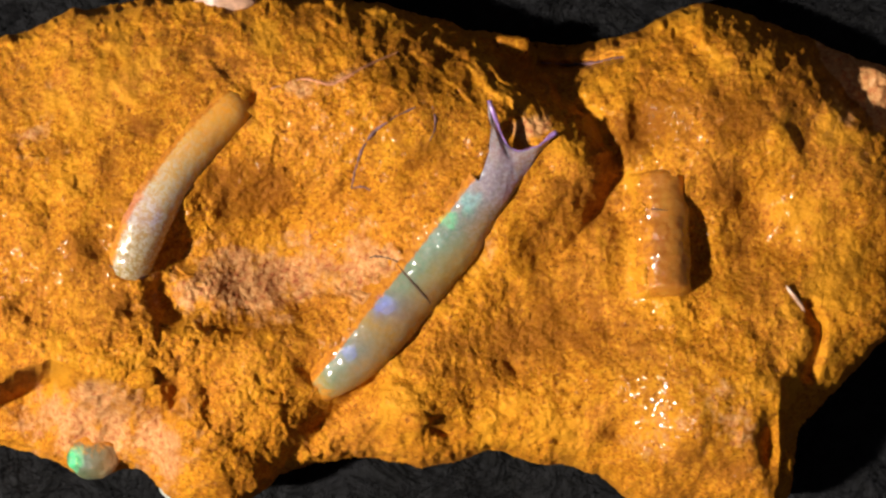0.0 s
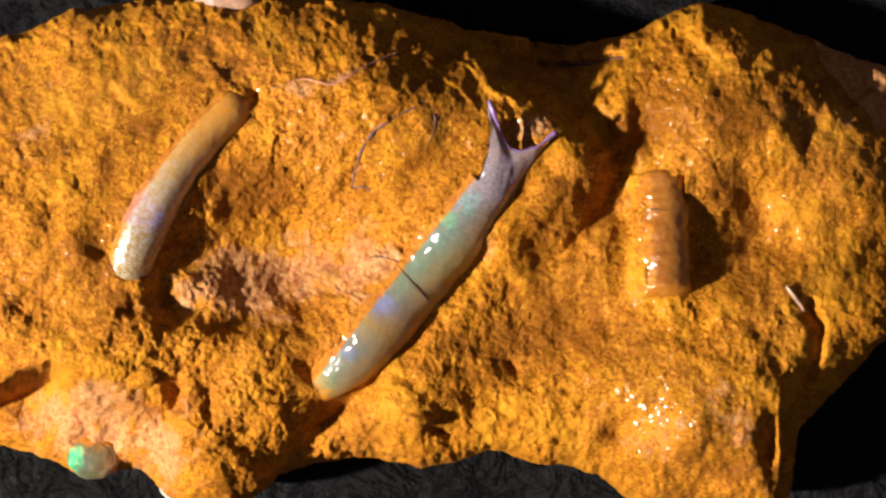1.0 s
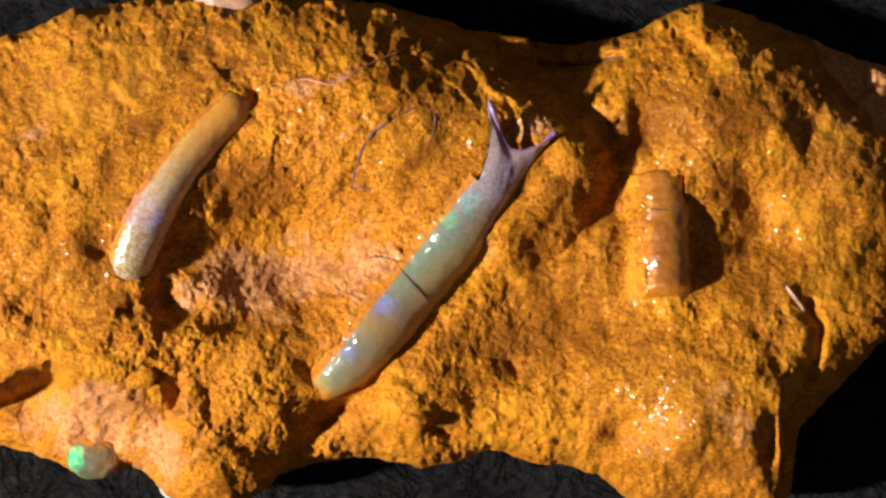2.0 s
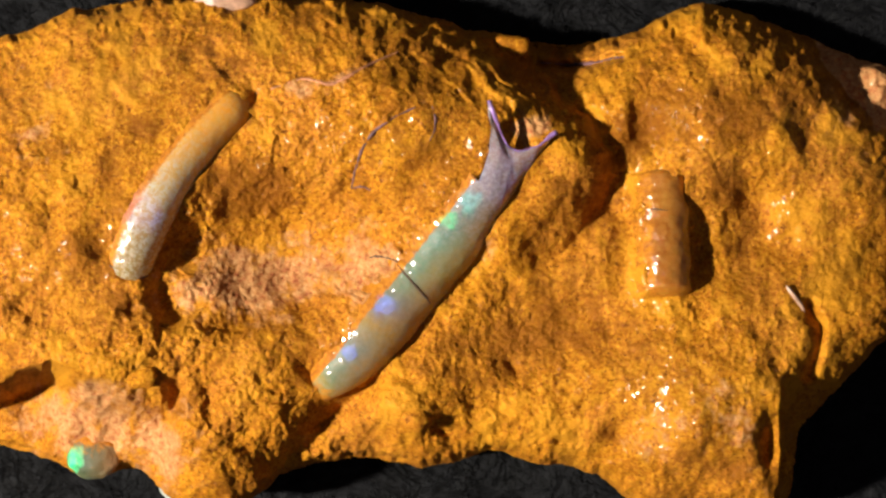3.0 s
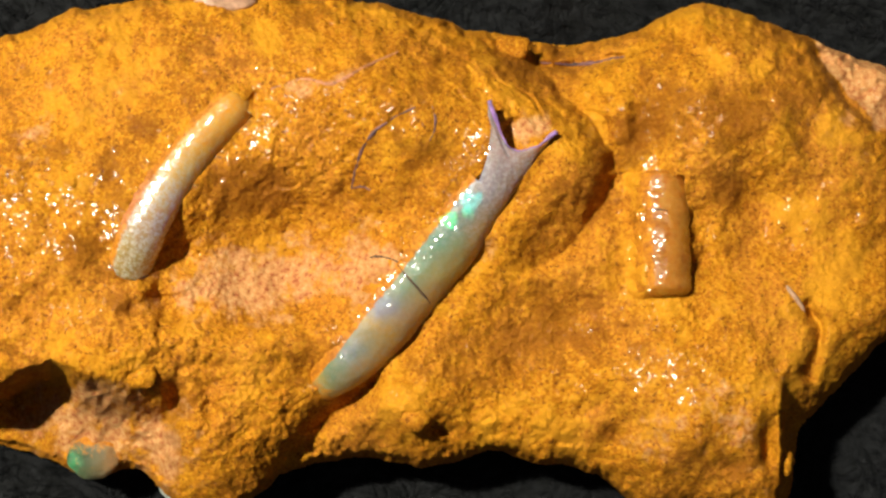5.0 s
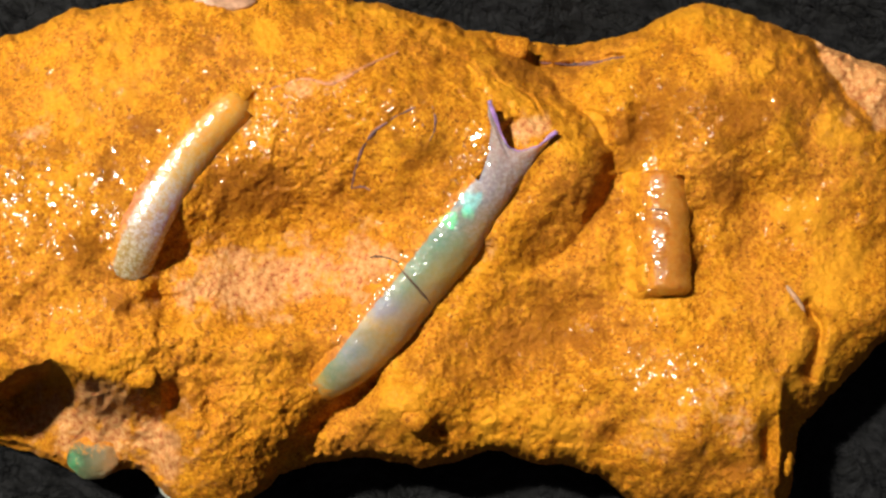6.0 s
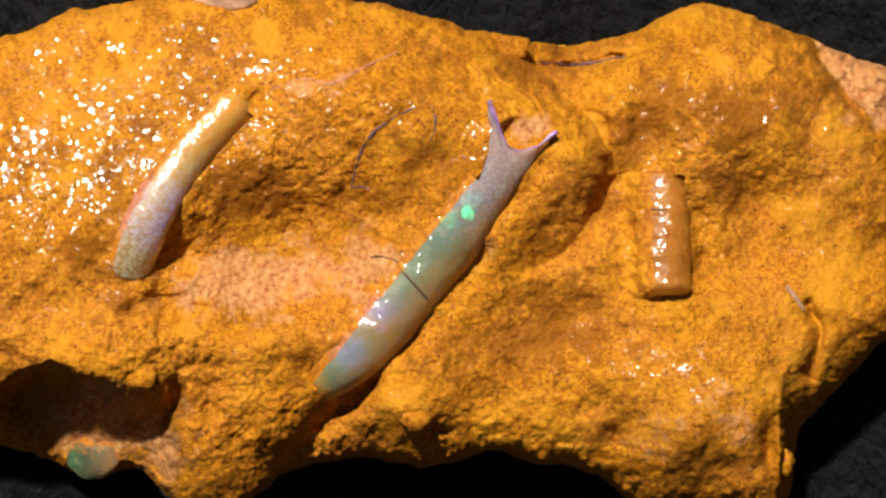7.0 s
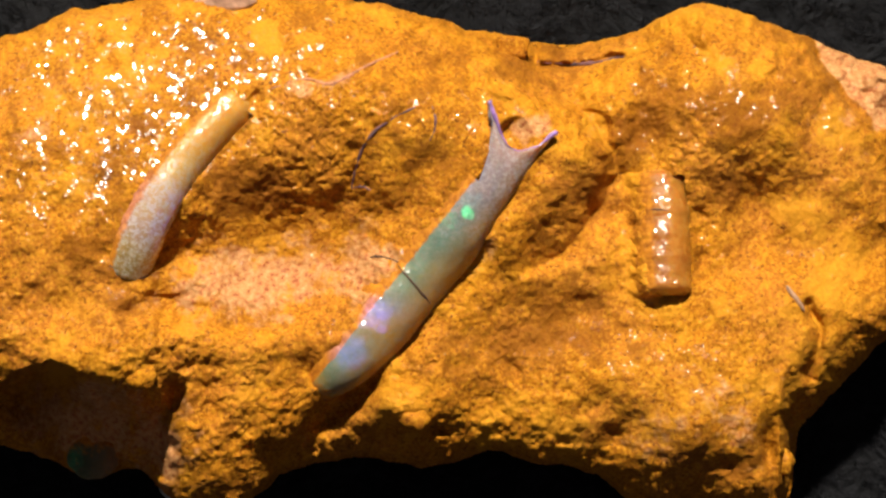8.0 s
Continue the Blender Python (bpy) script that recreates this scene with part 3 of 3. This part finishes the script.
def stain_shade_mask():
    """Brown iron stains (above 0.5) and pale ochre blooms (below); the brown also paints in shade of hollows and
    slopes.
    """
    m = 0.5 + 0.14 * fbm(GX, GY, 110, 95, 4, 0.6)
    # some of these put the shade of holes, shoulder and slopes into the colour
    for cx, cy, rx, ry in ((100, 260, 40, 30), (250, 225, 40, 25), (775, 272, 30, 24), (1115, 250, 28, 36), (1180, 82, 45, 22), (1395, 190, 45, 40), (1430, 240, 22, 50),
                           (1290, 335, 45, 30), (900, 115, 70, 30), (1240, 795, 60, 26), (1300, 832, 45, 22), (1072, 778, 35, 25), (130, 440, 60, 26), (220, 540, 40, 22),
                           (1010, 350, 62, 75), (1300, 190, 60, 60), (1160, 200, 40, 60), (430, 340, 110, 60), (960, 600, 120, 50)):
        m += 0.30 * hill(GX, GY, cx, cy, rx, ry)
    for cx, cy, rx, ry, turn in ((1270, 112, 42, 24, -35), (1345, 120, 26, 18, 0), (1480, 235, 60, 26, -20), (1062, 228, 16, 40, 30), (1120, 86, 40, 14, 8), (470, 62, 60, 26, 0),
                                 (1128, 460, 24, 60, 0), (1120, 330, 18, 40, 0), (715, 700, 50, 40, 0), (1420, 380, 70, 50, 0), (1480, 480, 60, 50, 0)):
        m -= 0.32 * hill(GX, GY, cx, cy, rx, ry, turn)
    return np.clip(m + 0.12 * fbm(GX, GY, 22, 97, 3, 0.7), 0, 1)


def glaze_mask():
    """Where a film of opal glazes the stone: the north-west slope, the knob, and beside the pipes."""
    m = hill(GX, GY, 170, 180, 260, 170, 15) + 0.75 * hill(GX, GY, 1180, 720, 66, 80) + 0.9 * hill(GX, GY, 770, 215, 110, 40, 10) + 0.6 * hill(GX, GY, 1400, 260, 160, 120)
    m += 0.5 * hill(GX, GY, 1140, 130, 90, 50) + 0.8 * hill(GX, GY, 380, 90, 180, 60)
    share = (1.0, hill(GX, GY, 857, 250, 32, 34) + hill(GX, GY, 668, 532, 50, 90, -40), 1.0)
    for bank, part_of in zip(BANKS, share):
        d, _ = to_line(GX, GY, bank)
        m += part_of * np.exp(-(d / 24) ** 2)
    return np.clip(m, 0, 1)


def build_matrix(parent):
    keep = DIST > 0
    face = keep[:-1, :-1] & keep[1:, :-1] & keep[:-1, 1:] & keep[1:, 1:]
    used = np.zeros_like(keep)
    used[:-1, :-1] |= face
    used[1:, :-1] |= face
    used[:-1, 1:] |= face
    used[1:, 1:] |= face
    index = np.full(keep.shape, -1)
    index[used] = np.arange(used.sum())
    X = GX + 1.6 * fbm(GX, GY, 19, 51, 3)
    Y = GY + 1.6 * fbm(GX, GY, 19, 57, 3)
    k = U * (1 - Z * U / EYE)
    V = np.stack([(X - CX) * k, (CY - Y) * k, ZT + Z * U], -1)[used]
    F = np.stack([index[:-1, :-1], index[1:, :-1], index[1:, 1:], index[:-1, 1:]], -1)[face]
    # underside: rings drawn in and down from the rim to the cloth
    E = np.concatenate([F[:, [0, 1]], F[:, [1, 2]], F[:, [2, 3]], F[:, [3, 0]]])
    key = np.sort(E, 1)
    _, first, count = np.unique(key[:, 0] * 10 ** 7 + key[:, 1], return_index=True, return_counts=True)
    rim = E[first[count == 1]]
    gdy, gdx = np.gradient(DIST, GRID)
    nx, ny = gdx[used], gdy[used]
    ids = np.unique(rim)
    verts, faces, last = [V], [F], ids
    total = len(V)
    for inset, drop in ((-3, 0.72), (6, 0.38), (24, 0.10), (60, 0.0)):
        ring = V[ids].copy()
        ring[:, 0] += nx[ids] * inset * U
        ring[:, 1] -= ny[ids] * inset * U
        ring[:, 2] = ZT + (ring[:, 2] - ZT) * drop + 0.00002
        here = np.arange(len(ids)) + total
        a, b = np.searchsorted(ids, rim[:, 0]), np.searchsorted(ids, rim[:, 1])
        faces.append(np.stack([last[b], last[a], here[a], here[b]], -1))
        verts.append(ring)
        total += len(ids)
        last = here
    V, F = np.concatenate(verts), np.concatenate(faces)
    me = bpy.data.meshes.new("matrix")
    me.vertices.add(len(V))
    me.vertices.foreach_set("co", V.astype(np.float32).ravel())
    me.loops.add(F.size)
    me.loops.foreach_set("vertex_index", F.astype(np.int32).ravel())
    me.polygons.add(len(F))
    me.polygons.foreach_set("loop_start", np.arange(0, F.size, 4, dtype=np.int32))
    me.polygons.foreach_set("use_smooth", np.ones(len(F), bool))
    me.update(calc_edges=True)
    for name, field in (("clay", clay_mask()), ("glaze", glaze_mask()), ("stain_shade", stain_shade_mask())):
        values = np.zeros(len(V), np.float32)
        values[:int(used.sum())] = field[used]
        me.attributes.new(name, "FLOAT", "POINT").data.foreach_set("value", values)
    # coat normals turned between torch and camera so that glints show in its view
    lean = np.zeros((len(V), 3), np.float32)
    zy, zx = np.gradient(Z, GRID)
    steep = np.sqrt(1 + zx ** 2 + zy ** 2)
    north, west = np.clip(1.3 * hill(GX, GY, 180, 170, 320, 210, 15), 0, 0.95), 0.5 * hill(GX, GY, 1180, 720, 100, 100)
    beside = 0.75 * np.exp(-(np.minimum(to_line(GX, GY, BANKS[1])[0], to_line(GX, GY, BANKS[2])[0]) / 26) ** 2)
    lean[:int(used.sum()), 0] = (north * (-0.04 + zx / steep) + west * (-0.45 + zx / steep) + beside * (-0.30 + zx / steep))[used]
    lean[:int(used.sum()), 1] = (north * (0.38 - zy / steep) + west * (-0.06 - zy / steep) + beside * (0.06 - zy / steep))[used]
    me.attributes.new("lean", "FLOAT_VECTOR", "POINT").data.foreach_set("vector", lean.ravel())
    me.materials.append(STONE)
    ob = new("matrix", me)
    ob.parent = parent
    return tagged(ob, "rough orange ochre ironstone with pink clay patches")


def sweep(bm, pts, radius, sides=28, rough=0.0, seed=0, caps=True):
    """A rounded bar along world points; radius: a function of 0..1 along it."""
    rings = []
    for i, p in enumerate(pts):
        way = (pts[min(i + 1, len(pts) - 1)] - pts[max(i - 1, 0)]).normalized()
        side = way.cross(Vector((0, 0, 1))).normalized()
        up = side.cross(way)
        s = i / (len(pts) - 1)
        ring = []
        for j in range(sides):
            a = 2 * math.pi * j / sides
            r = radius(s)
            n = side * math.cos(a) + up * math.sin(a)
            if rough:
                r *= 1 + rough * noise.noise((p + n * r) * 900 + Vector((seed, 0, 0))) + 0.5 * rough * noise.noise((p + n * r) * 2600)
            ring.append(bm.verts.new(p + n * r))
        rings.append(ring)
    for a, b in zip(rings, rings[1:]):
        for j in range(sides):
            bm.faces.new((a[j], a[(j + 1) % sides], b[(j + 1) % sides], b[j]))
    if caps:
        for ring, flip in ((rings[0], True), (rings[-1], False)):
            bm.faces.new(ring[::-1] if not flip else ring)
    bmesh.ops.recalc_face_normals(bm, faces=bm.faces)
    return rings


def lie(pts, n, lift):
    """A line on the stone, lifted by so many units (a number or a function of 0..1)."""
    flat = curve_points([(x, y, 0) for x, y in pts], n)
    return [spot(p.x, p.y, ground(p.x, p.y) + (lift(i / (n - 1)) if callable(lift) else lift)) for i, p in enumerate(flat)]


def smooth_line(pts, rounds=12):
    for _ in range(rounds):
        pts = [pts[0]] + [(a + 2 * b + c) / 4 for a, b, c in zip(pts, pts[1:], pts[2:])] + [pts[-1]]
        pts[0].z, pts[-1].z = pts[1].z, pts[-2].z
    return pts


def tube(axis, free, rough, seed, sides=84, tip=0.0, ribs=0.0, cap=0.04, foot=0.03, skin=0.42, mouth=None, blunt=2):
    """An opal pipe along its bed, a little flattened, with the ochre crust noted on it."""
    bm = bmesh.new()
    crust = bm.verts.layers.float.new("crust")
    n, rings = len(axis), []
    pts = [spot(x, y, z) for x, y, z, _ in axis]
    for i, (p, q) in enumerate(zip(pts, axis)):
        way = (pts[min(i + 1, n - 1)] - pts[max(i - 1, 0)]).normalized()
        side = way.cross(Vector((0, 0, 1))).normalized()
        up = side.cross(way)
        s = i / (n - 1)
        close = math.sqrt(1 - 0.6 * max(0, 1 - s / foot) ** 3) * math.sqrt(1 - (0 if mouth else 0.96) * max(0, (s - 1 + cap) / cap) ** blunt)
        ring = []
        for j in range(sides):
            a = 2 * math.pi * j / sides
            out = side * math.cos(a) + up * math.sin(a)
            r = q[3] * U * close * (1 + ribs * math.sin(29 * s + 3 * noise.noise(Vector((7 * s, seed, 0)))))
            here = p + out * r
            r *= 1 + rough * (noise.noise(here * 420 + Vector((seed, 0, 0))) + 0.6 * noise.noise(here * 1100) + 0.35 * noise.noise(here * 2600))
            edge = (-math.cos(a) - free + skin) / skin if math.cos(a) < 0 else (0.30 - math.sin(a)) / 0.5
            cling = min(1, max(0, edge, tip and 1 - s / tip)) ** 1.5
            v = bm.verts.new(p + out * r * (1 + 0.05 * cling * noise.noise(here * 2400)))
            v[crust] = cling
            ring.append(v)
        rings.append(ring)
    for a, b in zip(rings, rings[1:]):
        for j in range(sides):
            bm.faces.new((a[j], a[(j + 1) % sides], b[(j + 1) % sides], b[j]))
    bm.faces.new(rings[0])
    if mouth:
        lip = open_mouth(bm, rings[-1], way, axis[-1][2], mouth)
    else:
        bm.faces.new(rings[-1])
    bmesh.ops.recalc_face_normals(bm, faces=bm.faces)
    return (bm, pts, lip) if mouth else (bm, pts)


def open_mouth(bm, ring, way, zc, rim):
    """Draw the upper part of a pipe's last ring out into a broken scalloped rim with two horns, and back inside. Returns the rim."""
    cols = [ring[j] for j in range(-5, 25)]
    goal = []
    for q in curve_points(rim, len(cols)):
        x, y = q.x + 2.5 * noise.noise(Vector((q.x, q.y, 3)) * 0.09), q.y + 2.5 * noise.noise(Vector((q.x, q.y, 8)) * 0.09)
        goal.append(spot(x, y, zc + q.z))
    rows = [cols]
    for i in range(1, 15):
        s = i / 14
        row = []
        for v, g in zip(cols, goal):
            bow = way * (s * (1 - s) * (1 - s) * (g - v.co).length * 1.3)
            p = v.co.lerp(g, 1 - (1 - s) * (1 - 0.55 * s * (1 - s))) + bow
            row.append(bm.verts.new(p + Vector((0, 0, U * 1.3 * noise.noise(p * 1700)))))
        rows.append(row)
    lip = [v.co.copy() for v in rows[-1]]
    for i in (14, 11, 7, 3):
        rows.append([bm.verts.new(v.co + Vector((0, 0, -9 * U)) - way * 3 * U) for v in rows[i]])
    for a, b in zip(rows, rows[1:]):
        for j in range(len(cols) - 1):
            bm.faces.new((a[j], a[j + 1], b[j + 1], b[j]))
    return lip


def round_arc(axis, pts, k, lean, a0, a1, n=24):
    """A line over a pipe at station k, from angle a0 to a1 (half turns from its east side), moving lean stations on."""
    out = []
    for i in range(n):
        s = i / (n - 1)
        j = int(round(k + lean * s))
        a = math.pi * (a0 + (a1 - a0) * s)
        way = (pts[j + 1] - pts[j - 1]).normalized()
        side = way.cross(Vector((0, 0, 1))).normalized()
        out.append(pts[j] + (side * math.cos(a) + side.cross(way) * math.sin(a)) * U * (axis[j][3] + 0.4))
    return smooth_line(out, 6)


def build_pipes(stone):
    bm, pts = tube(AXIS_A, FREE_A, 0.026, 1, cap=0.09)
    part("opal_pipe", bm, OPAL_AMBER, stone, "glossy amber and milky opal pipe, curved")
    rim = [(984, 233, 28), (962, 254, 33), (938, 264, 37), (915, 267, 40), (899, 258, 42), (888, 238, 45), (876, 208, 50), (866, 178, 54)]
    bm, pts, lip = tube(AXIS_B[:-12], FREE_B, 0.022, 2, tip=0.13, skin=0.17, mouth=rim)
    pipe = part("opal_pipe", bm, OPAL, stone, "milky grey-green opal pipe with green and blue flashes")
    bm = bmesh.new()
    sweep(bm, round_arc(AXIS_B, pts, 55, -4, 0.68, 0.22), lambda s: U * (0.8 + 1.0 * math.sin(math.pi * s)), 10, 0.5, 4)
    part("seam", bm, DARK_SEAM, pipe, "fine dark crack across the pipe")
    bm = bmesh.new()
    sweep(bm, lip, lambda s: U * (1.0 + 3.0 * abs(2 * s - 1) ** 1.5 + 0.9 * noise.noise(Vector((19 * s, 4, 1)))), 12, 0.7, 6)
    part("lip", bm, VIOLET, pipe, "ragged violet lip of the broken open end")
    bm, pts = tube(AXIS_C, FREE_C, 0.055, 3, ribs=0.016, cap=0.10, foot=0.08, blunt=3)
    pipe = part("opal_pipe", bm, OPAL_BROWN, stone, "short glossy brown ribbed opal pipe")
    for k, a0, a1 in ((71, 0.66, 0.46),):
        bm = bmesh.new()
        sweep(bm, round_arc(AXIS_C, pts, k, -2, a0, a1, 14), lambda s: U * (0.4 + 1.1 * math.sin(math.pi * s)), 8, 0.5, 9)
        part("seam", bm, DARK_SEAM, pipe, "fine dark crack across the pipe")


def lump(X, Y, z, rx, ry, rz, turn, rough, seed, detail=3, square=1.0):
    bm = bmesh.new()
    bmesh.ops.create_icosphere(bm, subdivisions=detail, radius=1)
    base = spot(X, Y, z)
    turned = Matrix.Rotation(radians(turn), 3, "Z")
    for v in bm.verts:
        v.co = Vector([math.copysign(abs(c) ** square, c) for c in v.co]) * (0.8 if square < 1 else 1)
        k = 1 + rough * noise.noise(v.co * 1.6 + Vector((seed, 2, 5))) + 0.4 * rough * noise.noise(v.co * 5 + Vector((seed, 7, 1)))
        v.co = base + turned @ Vector((v.co.x * rx, v.co.y * ry, v.co.z * rz)) * k * U
    return bm


def build_details(stone):
    bm = lump(165, 808, ground(165, 808) + 3, 52, 48, 15, 12, 0.16, 4, 5, 0.95)
    crust = bm.verts.layers.float.new("crust")
    low = spot(165, 850, 60).y
    for v in bm.verts:
        v[crust] = min(1, max(0, (v.co.y - low) / (90 * U)) ** 4)
    part("opal_nodule", bm, OPAL_GREEN, stone, "grey-green opal nodule with a bright green flash")
    part("opal_chip", lump(303, 872, 74, 26, 13, 18, -40, 0.2, 6), PALE_CHIP, stone, "pale grey opal chip at the foot of the stone")
    part("stone_chip", lump(395, 2, ground(395, 4), 50, 20, 18, 0, 0.3, 8), ROSE_CHIP, stone, "dull pink-grey stone chip")
    part("stone_chip", lump(906, 84, ground(906, 84) + 12, 34, 23, 24, -8, 0.12, 9, 4, 0.45), CHIP, stone, "small blocky ochre chip")
    part("stone_chip", lump(1386, 818, ground(1386, 818) - 8, 18, 22, 16, 10, 0.3, 10), CHIP, stone, "small ochre crumb at the foot of the cliff")
    part("stone_chip", lump(250, 668, ground(255, 650) - 6, 26, 18, 9, 12, 0.3, 12), CHIP, stone, "small tan chip on the ledge")
    part("stone_chip", lump(735, 742, ground(735, 742) - 5, 24, 20, 18, 0, 0.3, 13), CHIP, stone, "small brown pebble set in the stone")
    part("opal_chip", lump(1408, 528, ground(1408, 528) - 1, 4, 26, 4, 36, 0.3, 15), ROSE_CHIP, stone, "thin pale sliver of opal by the cleft")
    for name, pts, r, mat in (("vein", [(622, 334), (632, 290), (652, 245), (690, 212), (736, 190)], 2.8, VEIN),
                              ("vein", [(765, 188), (770, 210), (768, 232), (760, 250)], 2.2, VEIN),
                              ("vein", [(950, 110), (990, 112), (1040, 114), (1110, 99)], 4.0, VEIN),
                              ("vein", [(622, 334), (640, 330), (656, 337)], 2.6, VEIN),
                              ("vein", [(480, 158), (540, 140), (585, 150), (640, 122), (705, 92)], 3.2, PINK_VEIN),
                              ("seam", [(648, 458), (672, 454), (700, 462), (718, 476)], 2.2, DARK_SEAM),
                              ("seam", [(192, 468), (215, 484), (245, 491), (262, 488)], 3.0, DARK_SEAM)):
        line = lie(pts, 40, -0.4 * r)
        bm = bmesh.new()
        sweep(bm, smooth_line(line, 3), lambda s: U * r * (0.35 + 0.65 * math.sin(math.pi * (0.05 + 0.9 * s))), 10, 0.8, len(pts))
        part(name, bm, mat, stone)


def build_stone():
    stone = tagged(new("opal_stone"), "rough orange ironstone with three opal pipes lying on black cloth", "stone")
    build_matrix(stone)
    build_pipes(stone)
    build_details(stone)
    return stone


# ---------- room, table, cloth ----------
def box(bm, x0, y0, z0, x1, y1, z1):
    m = Matrix.Translation(((x0 + x1) / 2, (y0 + y1) / 2, (z0 + z1) / 2)) @ Matrix.Diagonal((x1 - x0, y1 - y0, z1 - z0, 1))
    return bmesh.ops.create_cube(bm, size=1, matrix=m)["verts"]


def build_room():
    bm = bmesh.new()
    box(bm, -1.2, -1.2, -0.1, 1.2, 1.2, 0)
    tagged(part("floor", bm, WALL, smooth=False), "plain grey painted floor of the dark room", "floor", kind="structure")


def build_table():
    table = tagged(new("table"), "plain dark wooden table under the cloth", "table")
    bm = bmesh.new()
    box(bm, -0.45, -0.35, 0.715, 0.45, 0.35, 0.75)
    bmesh.ops.bevel(bm, geom=bm.edges[:], offset=0.004, segments=2, affect="EDGES")
    part("tabletop", bm, WOOD, table, smooth=False)
    for x in (-0.4, 0.4):
        for y in (-0.3, 0.3):
            bm = bmesh.new()
            box(bm, x - 0.025, y - 0.025, 0, x + 0.025, y + 0.025, 0.715)
            part("leg", bm, WOOD, table, smooth=False)


def build_cloth():
    n = 160
    xs = np.linspace(-0.24, 0.24, n)
    bm = bmesh.new()
    grid = [[bm.verts.new((x, y * 0.75, ZT + 0.0004 * noise.noise(Vector((x * 40, y * 60, 0))) - 0.0004)) for x in xs] for y in xs]
    for a, b in zip(grid, grid[1:]):
        for j in range(n - 1):
            bm.faces.new((a[j], a[j + 1], b[j + 1], b[j]))
    r = bmesh.ops.extrude_face_region(bm, geom=bm.faces[:])
    for v in r["geom"]:
        if isinstance(v, bmesh.types.BMVert):
            v.co.z = 0.7503
    bmesh.ops.recalc_face_normals(bm, faces=bm.faces)
    cloth = tagged(part("cloth", bm, CLOTH), "fuzzy black woollen cloth spread on the table", "cloth")
    rnd = random.Random(5)
    verts, faces = [], []
    for _ in range(8000):
        X, Y = rnd.uniform(-130, 1730), rnd.choice((rnd.uniform(-130, 140), rnd.uniform(560, 1010)))
        if blend_up(DIST, gx, gy, np.array([X]), np.array([Y]))[0] > 12 and -20 < Y < 930:
            continue
        heading, lift, size = rnd.gauss(0.1, 0.55), rnd.uniform(2, 10), rnd.uniform(0.25, 0.8)
        steps, curl = rnd.randint(3, 6), rnd.gauss(0, 0.2)
        base = len(verts)
        for i in range(steps):
            z = 1 + lift * math.sin(math.pi * i / (steps - 1))
            heading += curl + rnd.gauss(0, 0.15)
            X, Y = X + 11 * math.cos(heading), Y + 11 * math.sin(heading)
            side = (-math.sin(heading) * size, math.cos(heading) * size)
            verts += [spot(X + side[0], Y + side[1], z), spot(X - side[0], Y - side[1], z), spot(X, Y, z + size)]
        for i in range(steps - 1):
            a = base + 3 * i
            faces += [(a, a + 3, a + 5, a + 2), (a + 2, a + 5, a + 4, a + 1), (a + 1, a + 4, a + 3, a)]
    me = bpy.data.meshes.new("fuzz")
    me.from_pydata(verts, [], faces)
    me.materials.append(FIBRE)
    fuzz = new("fuzz", me)
    fuzz.parent = cloth
    tagged(fuzz, "loose grey wool fibres", kind="stuff")
    return cloth


# ---------- the torch ----------
def lathe(profile, sides=40):
    bm = bmesh.new()
    rings = [[bm.verts.new((r * math.cos(2 * math.pi * j / sides), r * math.sin(2 * math.pi * j / sides), z)) for j in range(sides)] for r, z in profile]
    for a, b in zip(rings, rings[1:]):
        for j in range(sides):
            bm.faces.new((a[j], a[(j + 1) % sides], b[(j + 1) % sides], b[j]))
    for ring in (rings[0], rings[-1]):
        bm.faces.new(ring)
    bmesh.ops.recalc_face_normals(bm, faces=bm.faces)
    return bm


def build_torch():
    torch = tagged(new("torch"), "slim black metal hand torch, switched on", "torch")
    grip = [(0.009, 0.034)]
    for i in range(14):
        z = 0.036 + i * 0.004
        grip += [(0.0098, z), (0.0098, z + 0.0022), (0.0092, z + 0.0026), (0.0092, z + 0.0036)]
    part("barrel", lathe(grip + [(0.0098, 0.094), (0.009, 0.098)]), ALLOY, torch)
    part("head", lathe([(0.0125, 0.0012), (0.0148, 0.0012), (0.0150, 0.004), (0.0150, 0.016), (0.0115, 0.028), (0.0095, 0.034), (0.006, 0.034)]), ALLOY, torch)
    part("tail_switch", lathe([(0.006, 0.098), (0.006, 0.1005), (0.0045, 0.1015)]), RUBBER, torch)
    bm = bmesh.new()
    ring = [bm.verts.new((0.0122 * math.cos(2 * math.pi * j / 40), 0.0122 * math.sin(2 * math.pi * j / 40), 0)) for j in range(40)]
    bm.faces.new(ring[::-1])
    part("lens", bm, GLOW, torch, "bright glowing lens", smooth=False)
    return torch


build_room()
build_table()
build_cloth()
stone = build_stone()
torch = build_torch()


def motions():
    """The torch goes round the stone, always turned to it."""
    aim = Vector((0, 0, ZT + 0.015))
    rows = []
    for t, az, el in TORCH_WAY:
        a, e = radians(az), radians(el)
        rows.append((t, look(aim + TORCH_REACH * Vector((math.cos(a) * math.cos(e), math.sin(a) * math.cos(e), math.sin(e))), aim)))
    walk(torch, rows)


motions()
